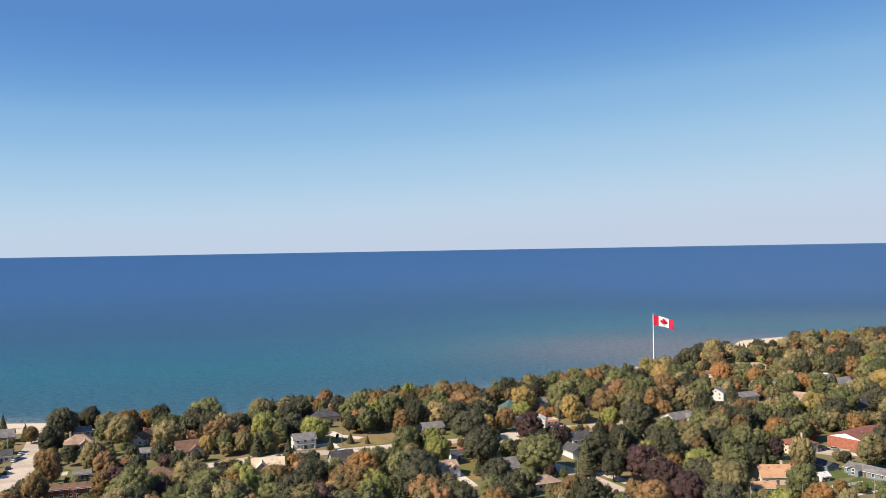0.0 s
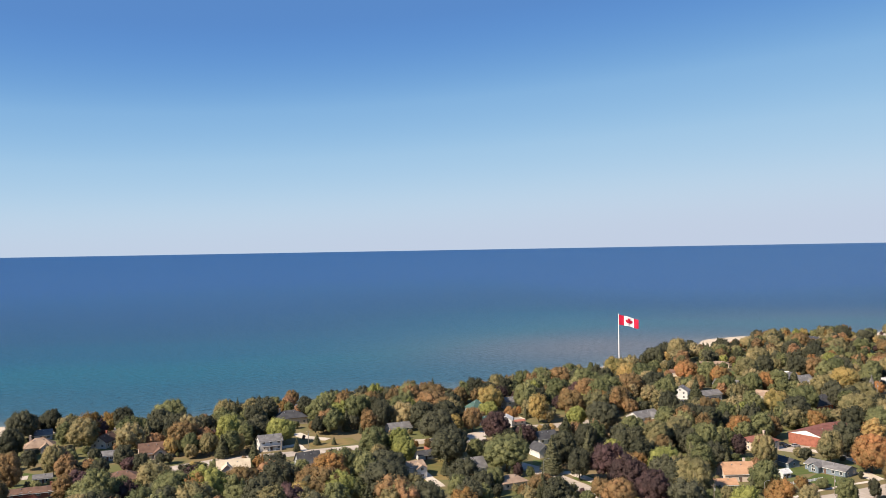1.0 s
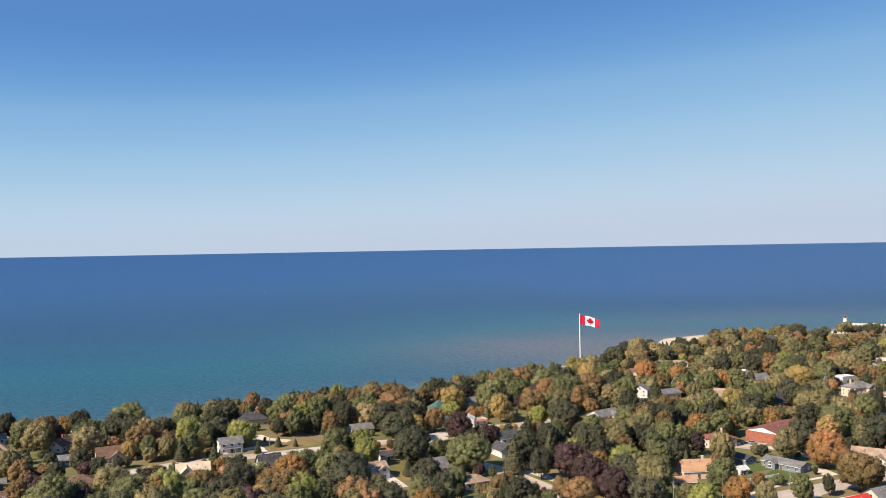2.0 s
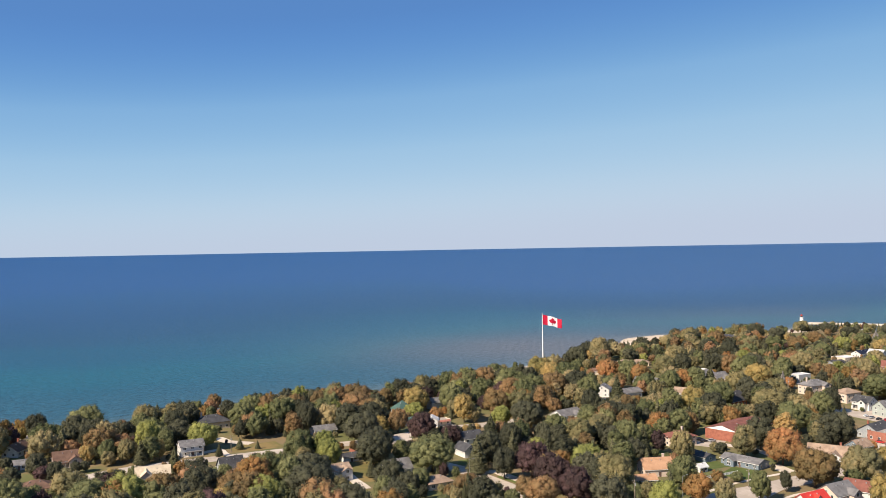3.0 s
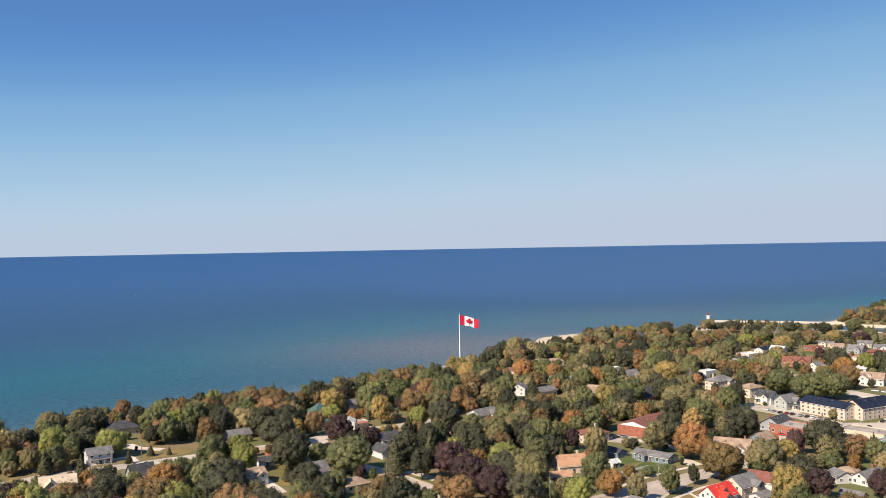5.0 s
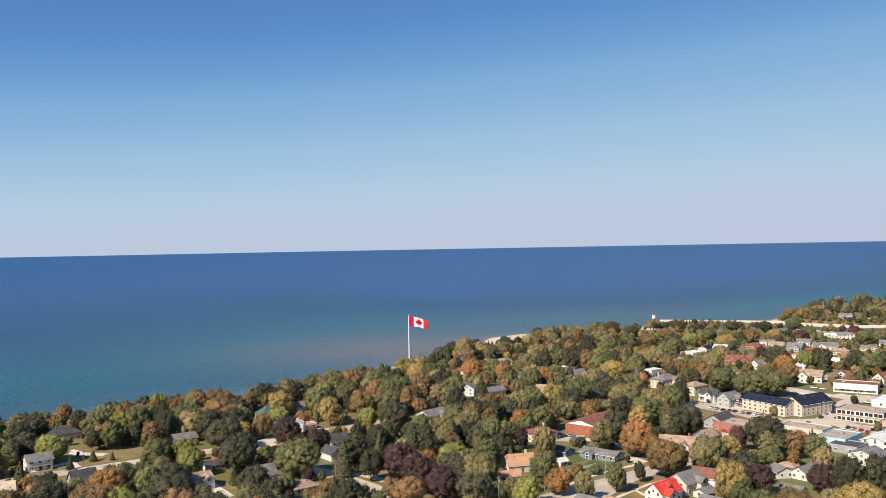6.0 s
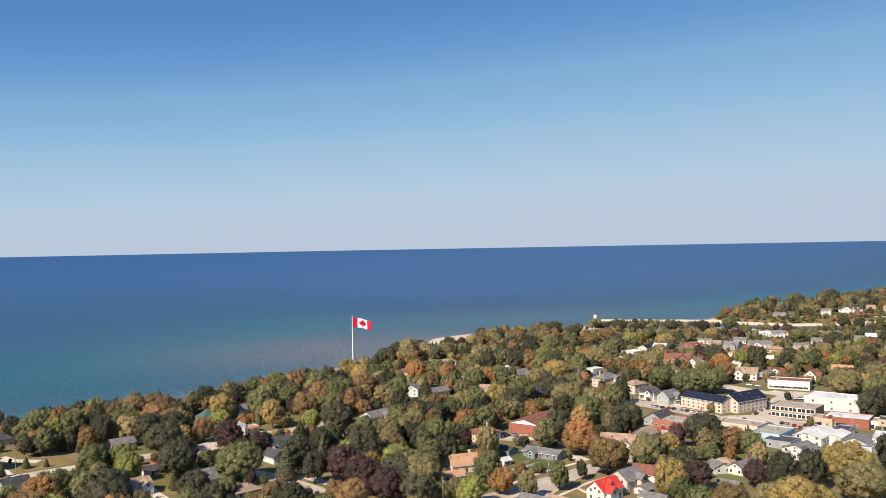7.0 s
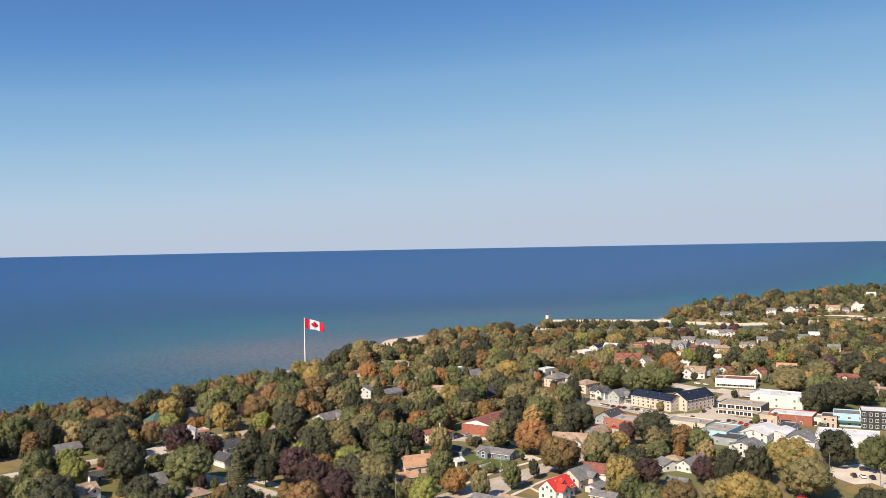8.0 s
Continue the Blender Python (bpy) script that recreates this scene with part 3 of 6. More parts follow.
        nms.append(np.repeat(soft, 3, 0))
        tris.append(np.arange(m * 3).reshape(-1, 3) + at)
        at += m * 3
    v, nm = np.concatenate(vs), np.concatenate(nms)
    reach = np.quantile(np.hypot(v[:, 0], v[:, 1]), 0.97)
    v[:, :2] *= wide / 2 / reach
    v[:, 2] *= high / np.quantile(v[:, 2], 0.997)
    return v, np.concatenate(tris), nm / np.linalg.norm(nm, axis=1)[:, None]


def leaf_mesh(name, material, v, t, nm):
    """A mesh of leaf sprays whose shading follows the rounded crown."""
    me = bpy.data.meshes.new(name)
    me.vertices.add(len(v))
    me.vertices.foreach_set("co", v.astype(np.float32).ravel())
    me.loops.add(t.size)
    me.loops.foreach_set("vertex_index", t.astype(np.int32).ravel())
    me.polygons.add(len(t))
    me.polygons.foreach_set("loop_start", np.arange(0, t.size, 3, dtype=np.int32))
    me.polygons.foreach_set("use_smooth", np.ones(len(t), bool))
    me.update()
    me.normals_split_custom_set_from_vertices(nm.tolist())
    me.materials.append(material)
    return me


def trunk_mesh(seed, high, thick, limbs=5):
    rg = random.Random(seed)
    bm = bmesh.new()

    def limb(a, b, ra, rb):
        a, b = Vector(a), Vector(b)
        q = (b - a).to_track_quat("Z", "Y").to_matrix().to_4x4()
        bmesh.ops.create_cone(bm, cap_ends=True, segments=7, radius1=ra, radius2=rb, depth=(b - a).length, matrix=Matrix.Translation((a + b) / 2) @ q)

    limb((0, 0, -0.3), (0, 0, high * 0.42), thick, thick * 0.62)
    limb((0, 0, high * 0.40), (rg.uniform(-0.4, 0.4), rg.uniform(-0.4, 0.4), high * 0.85), thick * 0.62, thick * 0.15)
    for i in range(limbs):
        a = i * 2.4 + rg.random()
        z = high * rg.uniform(0.24, 0.5)
        limb((0, 0, z), (math.cos(a) * high * 0.22, math.sin(a) * high * 0.22, z + high * 0.24), thick * 0.42, thick * 0.12)
    me = bpy.data.meshes.new("trunk")
    bm.to_mesh(me)
    bm.free()
    me.materials.append(BARK)
    return me


TREE_WORDS = {"dark": "broad tree in dark green leaf", "green": "tree in full green leaf", "lime": "tree in light yellow-green leaf", "olive": "tree with fading olive leaves",
              "orange": "maple in orange autumn leaf", "rust": "tree with rusty brown autumn leaves", "gold": "tree in golden yellow autumn leaf", "purple": "maple with dark purple leaves",
              "spruce": "dark green conical spruce", "blue_spruce": "blue-grey conical spruce"}
SIZE = {"round": (18, 15.5), "broad": (17, 18), "tall": (20, 11.5), "cone": (19, 8.5)}
SHAPES = {"round": [crown_data(11 + i, *SIZE["round"], 78, 6600, 0.30, "round") for i in range(4)], "broad": [crown_data(21 + i, *SIZE["broad"], 88, 7200, 0.31, "broad") for i in range(3)],
          "tall": [crown_data(31 + i, *SIZE["tall"], 64, 5400, 0.29, "tall") for i in range(3)], "cone": [crown_data(41 + i, *SIZE["cone"], 14, 4600, 0.30, "cone") for i in range(2)]}
TRUNKS = {"round": trunk_mesh(1, 18, 0.42), "broad": trunk_mesh(2, 17, 0.5, 6), "tall": trunk_mesh(3, 20, 0.36), "cone": trunk_mesh(4, 19, 0.3, 0)}
CROWNS = {}
tree_rng = random.Random(5)


def tree(kind, x, y, high, wide, shape=""):
    shape = shape or ("cone" if "spruce" in kind else "broad" if wide > high * 0.98 else "tall" if wide < high * 0.68 else "round")
    pick = tree_rng.randrange(len(SHAPES[shape]))
    key = (kind, shape, pick)
    if key not in CROWNS:
        CROWNS[key] = leaf_mesh("crown", LEAF[kind], *SHAPES[shape][pick])
    h0, w0 = SIZE[shape]
    if math.hypot(x, y) > 790 and (x < 0.33 * y or 0.40 * y < x < 0.52 * y):
        high *= 1.28      # taller on these bearings, to fit the tree line seen from the camera
    ob = new("tree")
    ob.matrix_world = pose(x, y, ground_z(x, y) - 0.05, 0, 0, tree_rng.uniform(0, 360)) @ Matrix.Diagonal((wide / w0, wide / w0, high / h0, 1))
    tagged(ob, TREE_WORDS[kind] + (" beside the houses" if y < 500 else " among other town trees"), "tree", "town trees")
    for nm, me in (("trunk", TRUNKS[shape]), ("crown", CROWNS[key])):
        c = new(nm, me)
        c.parent = ob
    return ob


# ---- houses and town buildings ----
house(-171.4, 380.2, 22, 15, 8, 4.7, wall='brick', roof='brown', kind='gable', pitch=0.32)
house(-160.4, 382.6, 22, 9, 8, 4.9, wall='brick', roof='brown', pitch=0.35, stack=1)
house(-202.4, 477.9, 22, 15, 11, 3.0, wall='beige', roof='tan', kind='hip', pitch=0.8, cross=5, stack=-2)
house(-214.9, 509.2, 22, 12, 8, 3.0, wall='pale_grey', roof='grey')
house(-170.5, 486.5, 79, 13, 9, 3.4, wall='white', roof='brown', pitch=0.7, stack=1)
house(-158.8, 455.1, 22, 17, 9, 2.8, wall='pale_grey', roof='grey', pitch=0.35)
house(-134.7, 407.1, 22, 14, 11, 3.0, wall='beige', roof='brown', kind='hip', pitch=0.6)
house(-136.1, 458.9, 22, 14, 11, 3.4, wall='cream', roof='brown', pitch=0.7, cross=6, porch=True)
house(-85.8, 415.9, 14, 15, 9, 3.6, wall='cream', roof='cream', pitch=0.9, cross=-7.5)
house(-77.2, 469.0, 22, 12, 8, 5.4, wall='white', roof='grey', pitch=0.6, porch=True)
house(-75.9, 536.6, 22, 19, 13, 4.2, wall='beige', roof='dark', kind='hip', pitch=0.6, stack=-2)
house(-52.1, 429.4, 22, 11, 9, 2.8, wall='grey', roof='dark', pitch=1.0)
house(-0.6, 407.6, 22, 10, 9, 4.6, wall='white', roof='tan', pitch=0.5, cross=5, label='white cottage with tan gables and a blue-trimmed window')
house(5.2, 439.6, 22, 8, 6, 2.6, wall='white', roof='dark', pitch=0.5, garage=True)
house(-8.6, 505.2, 22, 13, 9, 3.0, wall='grey', roof='grey', pitch=0.5)
house(-174.0, 413.4, 22, 8, 6, 2.6, wall='grey', roof='grey', pitch=0.4)
house(-252.9, 494.6, 22, 12, 9, 4.0, wall='beige', roof='grey', pitch=0.7)
house(-230.6, 449.3, 22, 10, 8, 3.5, wall='white', roof='dark', pitch=0.6)
house(27.1, 409.6, 22, 12, 9, 3.6, wall='white', roof='grey', pitch=0.8, dormer=1)
house(43.1, 384.7, 22, 12, 9, 2.8, wall='beige', roof='tan', kind='hip', pitch=0.6)
house(71.3, 469.4, 22, 12, 10, 3.0, wall='white', roof='dark', kind='gable', pitch=0.6)
house(64.4, 439.0, 112, 11, 7, 3.6, wall='white', roof='dark', pitch=0.8)
house(41.0, 554.5, 22, 11, 11, 3.4, wall='green', roof='teal', kind='hip', pitch=1.0)
house(41.7, 520.4, 22, 9, 7, 2.8, wall='green', roof='teal', pitch=0.5)
house(55.6, 515.4, 82, 9, 7, 4.0, wall='white', roof='white', pitch=0.5)
block(61.7, 516.9, 22, 9, 7, 3.0, wall='beige', roof='gravel', count=2, awning=WALLS["orange_brick"], label='small beige shop with a brick-red awning beside the road')
house(64.3, 568.2, 22, 10, 8, 5.0, wall='pale_grey', roof='grey', pitch=0.6)
house(139.5, 520.2, 32, 18, 11, 3.0, wall='white', roof='grey', pitch=0.5, cross=6)
house(184.9, 590.0, 62, 10, 10, 5.4, wall='white', roof='grey', pitch=0.6, porch=True)
house(200.5, 581.1, 22, 16, 9, 4.2, wall='white', roof='grey', pitch=0.5)
house(145.6, 386.9, 0, 14, 11, 3.8, wall='cream', roof='terracotta', pitch=0.7, stack=2, label='cream house with a terracotta shingle roof and chimney')
house(134.9, 371.8, 0, 9, 7, 2.8, wall='beige', roof='terracotta', pitch=0.45, garage=True)
house(178.6, 441.1, 22, 15, 12, 4.8, wall='cream', roof='maroon', kind='hip', pitch=0.45, stack=2)
house(177.5, 407.9, 112, 11, 7, 2.6, wall='blue', roof='dark', pitch=0.4)
house(167.7, 387.1, 22, 5, 4, 2.6, wall='white', roof='white', pitch=0.6)
house(218.8, 454.2, 34, 34, 20, 5.6, wall='brick', roof='maroon', pitch=0.26, ends=False, label='long red brick apartment house with a shallow maroon roof')
house(192.5, 393.7, -58, 20, 9, 3.0, wall='blue', roof='grey', pitch=0.35, cross=-5)
house(184.3, 320.4, 22, 13, 9, 4.6, wall='white', roof='red', pitch=0.85, cross=-5, dormer=1, label='white two-storey house with a bright red metal roof')
house(200.7, 329.9, 22, 13, 10, 5.2, wall='cream', roof='grey', pitch=0.7, cross=5)
house(216.7, 337.1, -50, 14, 9, 3.6, wall='white', roof='maroon', pitch=0.7)
house(203.8, 320.3, 22, 8, 6, 2.6, wall='pale_grey', roof='grey', pitch=0.4)
house(199.4, 306.2, -60, 11, 7, 2.8, wall='cream', roof='grey', pitch=0.4)
house(235.5, 393.9, -40, 18, 11, 4.0, wall='white', roof='tan', pitch=0.7, cross=6, stack=1)
house(256.8, 402.2, 22, 10, 8, 5.0, wall='blue', roof='tan', pitch=0.7)
house(289.4, 438.1, 30, 17, 12, 4.0, wall='grey', roof='dark', pitch=0.6, stack=-1)
block(292.0, 424.6, -65, 22, 16, 4.6, wall='orange_brick', roof='gravel', count=5, units=3)
house(328.9, 508.5, -68, 12, 9, 5.2, wall='white', roof='dark', pitch=0.7, cross=5, porch=True)
house(330.2, 489.4, 22, 13, 9, 5.4, wall='green', roof='grey', pitch=0.8, cross=5, label='sage green gabled shop house with red planters')
house(336.4, 481.6, -68, 9, 7, 3.2, wall='white', roof='dark', pitch=0.3, porch=True)
house(341.0, 462.7, -76, 32, 12, 7.0, wall='cream', roof='blue', pitch=0.5, label='cream three-storey inn with a dark blue roof, long wing')
house(360.5, 452.5, 14, 28, 14, 7.2, wall='cream', roof='blue', pitch=0.6, label='cream three-storey inn with a dark blue roof, gabled wing')
block(373.4, 419.5, -60, 26, 16, 7.2, wall='taupe', roof='gravel', rows=2, ribbon=True, units=2, label='tan brick office with ribbon windows on two floors')
block(412.5, 429.2, -60, 33, 20, 8.0, wall='white', roof='white', rows=2, count=3, units=2)
block(382.5, 388.9, -55, 24, 17, 5.4, wall='brick', roof='white', shop=True, count=2, units=1)
block(371.4, 395.6, -60, 12, 12, 4.6, wall='tan_brick', roof='gravel', shop=True, count=2)
block(391.2, 378.8, -50, 9, 12, 4.4, wall='white', roof='gravel', shop=True, count=2)
block(393.4, 372.2, -50, 8, 12, 6.0, wall='tan_brick', roof='dark', shop=True, rows=2, count=2)
block(405.5, 369.3, -48, 17, 14, 7.0, wall='pale_blue', roof='grey', rows=2, count=3, awning=ROOFS["teal"], label='pale blue two-storey shop with a teal awning')
block(412.6, 357.4, -45, 16, 16, 10.0, wall='charcoal', roof='white', rows=3, count=5, ww=1.5, wh=1.8, label='charcoal three-storey building with rows of white windows')
block(425.1, 353.1, -45, 18, 16, 8.0, wall='tan_brick', roof='gravel', rows=2, count=5)
block(322.3, 405.8, -62, 24, 15, 3.8, wall='beige', roof='gravel', count=3, units=1)
block(322.2, 380.2, 28, 22, 15, 4.4, wall='pale_blue', roof='gravel', count=3, units=1)
block(314.5, 364.7, 28, 14, 14, 3.6, wall='grey', roof='dark', count=2)
house(306.2, 341.9, 22, 13, 13, 5.0, wall='pale_grey', roof='grey', pitch=0.35)
house(337.3, 365.7, 28, 24, 14, 4.6, wall='white', roof='white', pitch=0.3)
house(346.3, 360.3, 30, 16, 9, 4.2, wall='pale_grey', roof='white', pitch=0.3)
house(346.3, 345.6, 30, 16, 13, 4.0, wall='white', roof='grey', pitch=0.4)
block(360.9, 370.4, 30, 14, 8, 4.0, wall='grey', roof='dark', count=2)
block(342.7, 338.4, 30, 14, 10, 3.6, wall='white', roof='grey', count=2)
block(369.0, 337.4, -50, 30, 22, 4.6, wall='white', roof='white', count=3, units=1, solar=8, label='low white shop block with solar panels on its roof')
house(264.0, 331.6, 22, 16, 8, 3.2, wall='white', roof='grey', pitch=0.6, stack=1)
house(253.2, 336.5, 82, 9, 8, 3.0, wall='pale_grey', roof='grey', pitch=0.5)
house(238.8, 309.6, -60, 9, 6, 2.6, wall='pale_grey', roof='grey', pitch=0.6)
house(261.4, 342.2, -60, 8, 6, 2.8, wall='beige', roof='tan', kind='hip', pitch=0.6)
house(329.1, 566.9, 17, 18, 12, 6.5, wall='cream', roof='grey', kind='hip', pitch=0.6, stack=-2, cross=6)
house(332.8, 534.1, 17, 13, 11, 6.5, wall='cream', roof='tan', kind='hip', pitch=0.5)
block(345.0, 613.8, 22, 13, 9, 6.0, wall='white', roof='white', count=3)
block(439.7, 707.8, 22, 18, 14, 4.0, wall='beige', roof='white', count=3)
house(418.7, 687.7, 22, 15, 9, 3.2, wall='grey', roof='dark', pitch=0.3, cross=-6.3)
house(470.3, 729.9, 22, 18, 10, 4.0, wall='white', roof='blue', pitch=0.5, cross=7.6)
house(479.3, 721.7, -60, 13, 9, 4.5, wall='white', roof='white', pitch=0.7, cross=-5.5)
house(446.9, 647.2, -40, 22, 10, 4.0, wall='orange_brick', roof='maroon', pitch=0.8, dormer=2, cross=9.2)
house(445.5, 619.4, 22, 10, 9, 4.0, wall='white', roof='grey', pitch=0.8, cross=4)
house(522.5, 729.9, -40, 17, 9, 3.4, wall='brick', roof='maroon', pitch=0.4, cross=7.1)
house(553.8, 753.7, -40, 14, 8, 4, wall='beige', roof='grey', pitch=0.4, cross=-5.9)
house(546.6, 700.9, -60, 14, 10, 4.5, wall='grey', roof='grey', pitch=0.7, cross=5.9)
house(578.0, 699.4, -30, 22, 13, 4.0, wall='white', roof='grey', pitch=0.5, cross=-9.2)
house(554.2, 682.1, -40, 18, 9, 3.2, wall='brick', roof='maroon', kind='hip', pitch=0.5)
house(513.1, 655.7, 22, 13, 9, 3.2, wall='beige', roof='terracotta', pitch=0.5, cross=-5.5)
house(470.7, 603.9, 22, 16, 10, 3.2, wall='white', roof='white', pitch=0.3, cross=6.7)
house(566.9, 664.8, -35, 16, 9, 3.4, wall='beige', roof='tan', kind='hip', pitch=0.6)
house(607.6, 676.3, -35, 14, 8, 3.4, wall='beige', roof='grey', pitch=0.5, cross=5.9)
house(440.4, 550.0, -50, 19, 11, 5.2, wall='white', roof='tan', pitch=0.7, dormer=1, cross=-8.0)
house(474.1, 560.4, -50, 19, 9, 3.4, wall='pale_grey', roof='maroon', pitch=0.4, cross=8.0)
house(461.4, 552.1, 22, 11, 8, 3.0, wall='grey', roof='grey', pitch=0.5)
block(441.1, 502.6, -48, 28, 16, 6.0, wall='white', roof='maroon', count=7, ww=1.8, awning=TRIM, units=1, label='white flat-roofed restaurant with a maroon roof and a street canopy')
house(477.8, 518.9, 22, 12, 9, 5.0, wall='white', roof='maroon', pitch=0.9, cross=-5.0)
house(527.0, 541.7, -45, 15, 9, 4.0, wall='blue', roof='terracotta', pitch=0.5, porch=True, cross=6.3)
house(526.0, 477.5, -50, 18, 11, 3.2, wall='beige', roof='maroon', pitch=0.5, cross=-7.6)
house(519.5, 459.2, -45, 22, 10, 3.0, wall='beige', roof='brown', pitch=0.5, cross=9.2)
house(500.1, 428.4, -45, 18, 10, 3.0, wall='cream', roof='tan', pitch=0.5, cross=-7.6)
house(824.7, 958.0, -30, 16, 9, 4, wall='pale_grey', roof='grey', pitch=0.6, porch=True, cross=6.7)
house(939.3, 1092.1, -30, 9, 8, 4, wall='white', roof='grey', pitch=0.8)
house(901.0, 954.0, -35, 13, 9, 6, wall='white', roof='grey', pitch=0.6, cross=5.5)
house(942.0, 952.0, -38, 30, 10, 6.5, wall='white', roof='dark', pitch=0.6, dormer=4, cross=-12.6)
house(1012.6, 984.6, -38, 12, 9, 4.5, wall='beige', roof='tan', pitch=0.6, cross=5.0)
house(1006.0, 943.0, -40, 18, 11, 5, wall='beige', roof='tan', pitch=0.7, cross=-7.6)
house(1036.0, 928.0, 42, 16, 14, 6.5, wall='white', roof='white', pitch=1.0, porch=True, cross=5.9)
house(1005.0, 919.0, -40, 8, 7, 4, wall='white', roof='grey', pitch=0.7)
house(1278.2, 1114.0, -40, 15, 10, 6, wall='white', roof='white', pitch=0.7, cross=6.3)
house(650.9, 777.9, -30, 13, 8, 3.5, wall='white', roof='white', pitch=0.5, cross=-5.5)
house(658.6, 767.4, -30, 14, 10, 4, wall='white', roof='grey', pitch=0.6, cross=5.9)
house(711.7, 692.7, -35, 10, 9, 5, wall='white', roof='white', pitch=0.7)
house(699.7, 694.7, -35, 11, 8, 3.5, wall='grey', roof='grey', pitch=0.6)
house(651.3, 610.3, -40, 11, 9, 4, wall='white', roof='grey', pitch=0.7)
house(279.5, 635.9, 22, 14, 10, 4.6, wall='beige', roof='grey', pitch=0.8, cross=5)
house(284.7, 622.4, 22, 13, 10, 4.6, wall='beige', roof='grey', pitch=0.8, cross=5)
house(229.1, 623.7, -40, 17, 10, 3.4, wall='white', roof='grey', pitch=0.6, cross=7.1)
house(249.7, 731.7, -15, 13, 9, 3, wall='beige', roof='tan', kind='hip', pitch=0.5)
house(261.6, 729.0, -15, 15, 9, 3, wall='beige', roof='tan', kind='hip', pitch=0.5)
house(237.3, 570.6, -40, 15, 10, 4, wall='beige', roof='tan', pitch=0.6)
house(255.2, 538.0, 30, 16, 11, 4, wall='brick', roof='dark', pitch=0.9, stack=-1)
house(306.9, 588.3, -20, 12, 9, 3.5, wall='beige', roof='tan', pitch=0.5, cross=-5.0)
house(212.3, 685.9, -20, 12, 8, 3.2, wall='beige', roof='brown', pitch=0.5, cross=5.0)
house(295.4, 666.3, -20, 8, 6, 3.2, wall='white', roof='white', pitch=0.5)
block(337.6, 890.2, -10, 20, 11, 3.4, wall='white', roof='grey', count=5, label='long low white pavilion on the beach')
house(415.0, 887.3, -10, 20, 11, 4, wall='white', roof='dark', kind='hip', pitch=0.5)
house(153.0, 321.1, -60, 14, 9, 2.8, wall='pale_grey', roof='grey', pitch=0.4)
house(162.2, 312.7, -62, 18, 10, 2.8, wall='beige', roof='tan', pitch=0.4)
house(396.7, 579.6, -40, 14, 9, 3.2, wall='beige', roof='tan', pitch=0.5, cross=5.9)
house(585.5, 738.5, -40, 13, 9, 3.6, wall='white', roof='grey', pitch=0.6, cross=-5.5)
house(650.8, 701.1, -40, 12, 8, 3.4, wall='white', roof='grey', pitch=0.6, cross=5.0)
house(509.6, 607.3, -40, 10, 8, 4.4, wall='white', roof='white', pitch=0.7)
house(626.6, 571.5, -40, 13, 9, 3.4, wall='beige', roof='brown', pitch=0.5, cross=5.5)
house(551.6, 734.5, -40, 12, 8, 3.4, wall='cream', roof='tan', pitch=0.5, cross=-5.0)
house(399.3, 595.3, -40, 12, 8, 3.4, wall='beige', roof='tan', pitch=0.5, cross=5.0)
house(679.6, 774.1, -40, 11, 8, 3.4, wall='beige', roof='maroon', pitch=0.5)

# ---- roads, drives and lawns, laid on the ground ----
OPEN = []


def strip(name, line, width, lift, material, label, category):
    """A paved or mown band along a line, following the ground, with kerb edges that go down into it."""
    pts = []
    for (ax, ay), (bx, by) in zip(line, line[1:]):
        n_ = max(1, int(math.hypot(bx - ax, by - ay) / 4))
        pts += [(ax + (bx - ax) * i / n_, ay + (by - ay) * i / n_) for i in range(n_)]
    pts.append(line[-1])
    rg = random.Random(int(line[0][0] * 10))
    bm = bmesh.new()
    rows = []
    for i, (x, y) in enumerate(pts):
        (ax, ay), (bx, by) = pts[max(0, i - 1)], pts[min(len(pts) - 1, i + 1)]
        k = math.hypot(bx - ax, by - ay) or 1
        nx, ny = -(by - ay) / k, (bx - ax) / k
        row = []
        for s in (-0.5, -0.17, 0.17, 0.5):
            wob = rg.uniform(-0.25, 0.25) if abs(s) == 0.5 else 0
            px, py = x + nx * (s * width + wob), y + ny * (s * width + wob)
            row.append((px, py, ground_z(px, py) + lift))
        OPEN.append((x, y, width / 2 + 2.5))
        e0, e1 = row[0], row[-1]
        rows.append([bm.verts.new(v) for v in [(e0[0], e0[1], e0[2] - lift - 0.2)] + row + [(e1[0], e1[1], e1[2] - lift - 0.2)]])
    for a, b in zip(rows, rows[1:]):
        for j in range(5):
            bm.faces.new((a[j + 1], a[j], b[j], b[j + 1]))
    me = bpy.data.meshes.new(name)
    bm.to_mesh(me)
    bm.free()
    me.materials.append(material)
    return tagged(new(name, me), label, category, kind="structure")


PAINT = {"white": surface("white_car_paint", (0.75, 0.75, 0.74), 0.25, (0.7, 0.7, 0.69), 1.0, spec=0.6), "silver": surface("silver_car_paint", (0.42, 0.43, 0.45), 0.3, (0.38, 0.39, 0.41), 1.0, metal=0.4),
         "black": surface("black_car_paint", (0.02, 0.02, 0.023), 0.25, (0.015, 0.015, 0.017), 1.0, spec=0.6), "red": surface("red_car_paint", (0.45, 0.02, 0.02), 0.25, (0.38, 0.015, 0.015), 1.0, spec=0.6)}
LAMP_GLASS = surface("lamp_glass", (0.6, 0.6, 0.58), 0.2, spec=0.6)


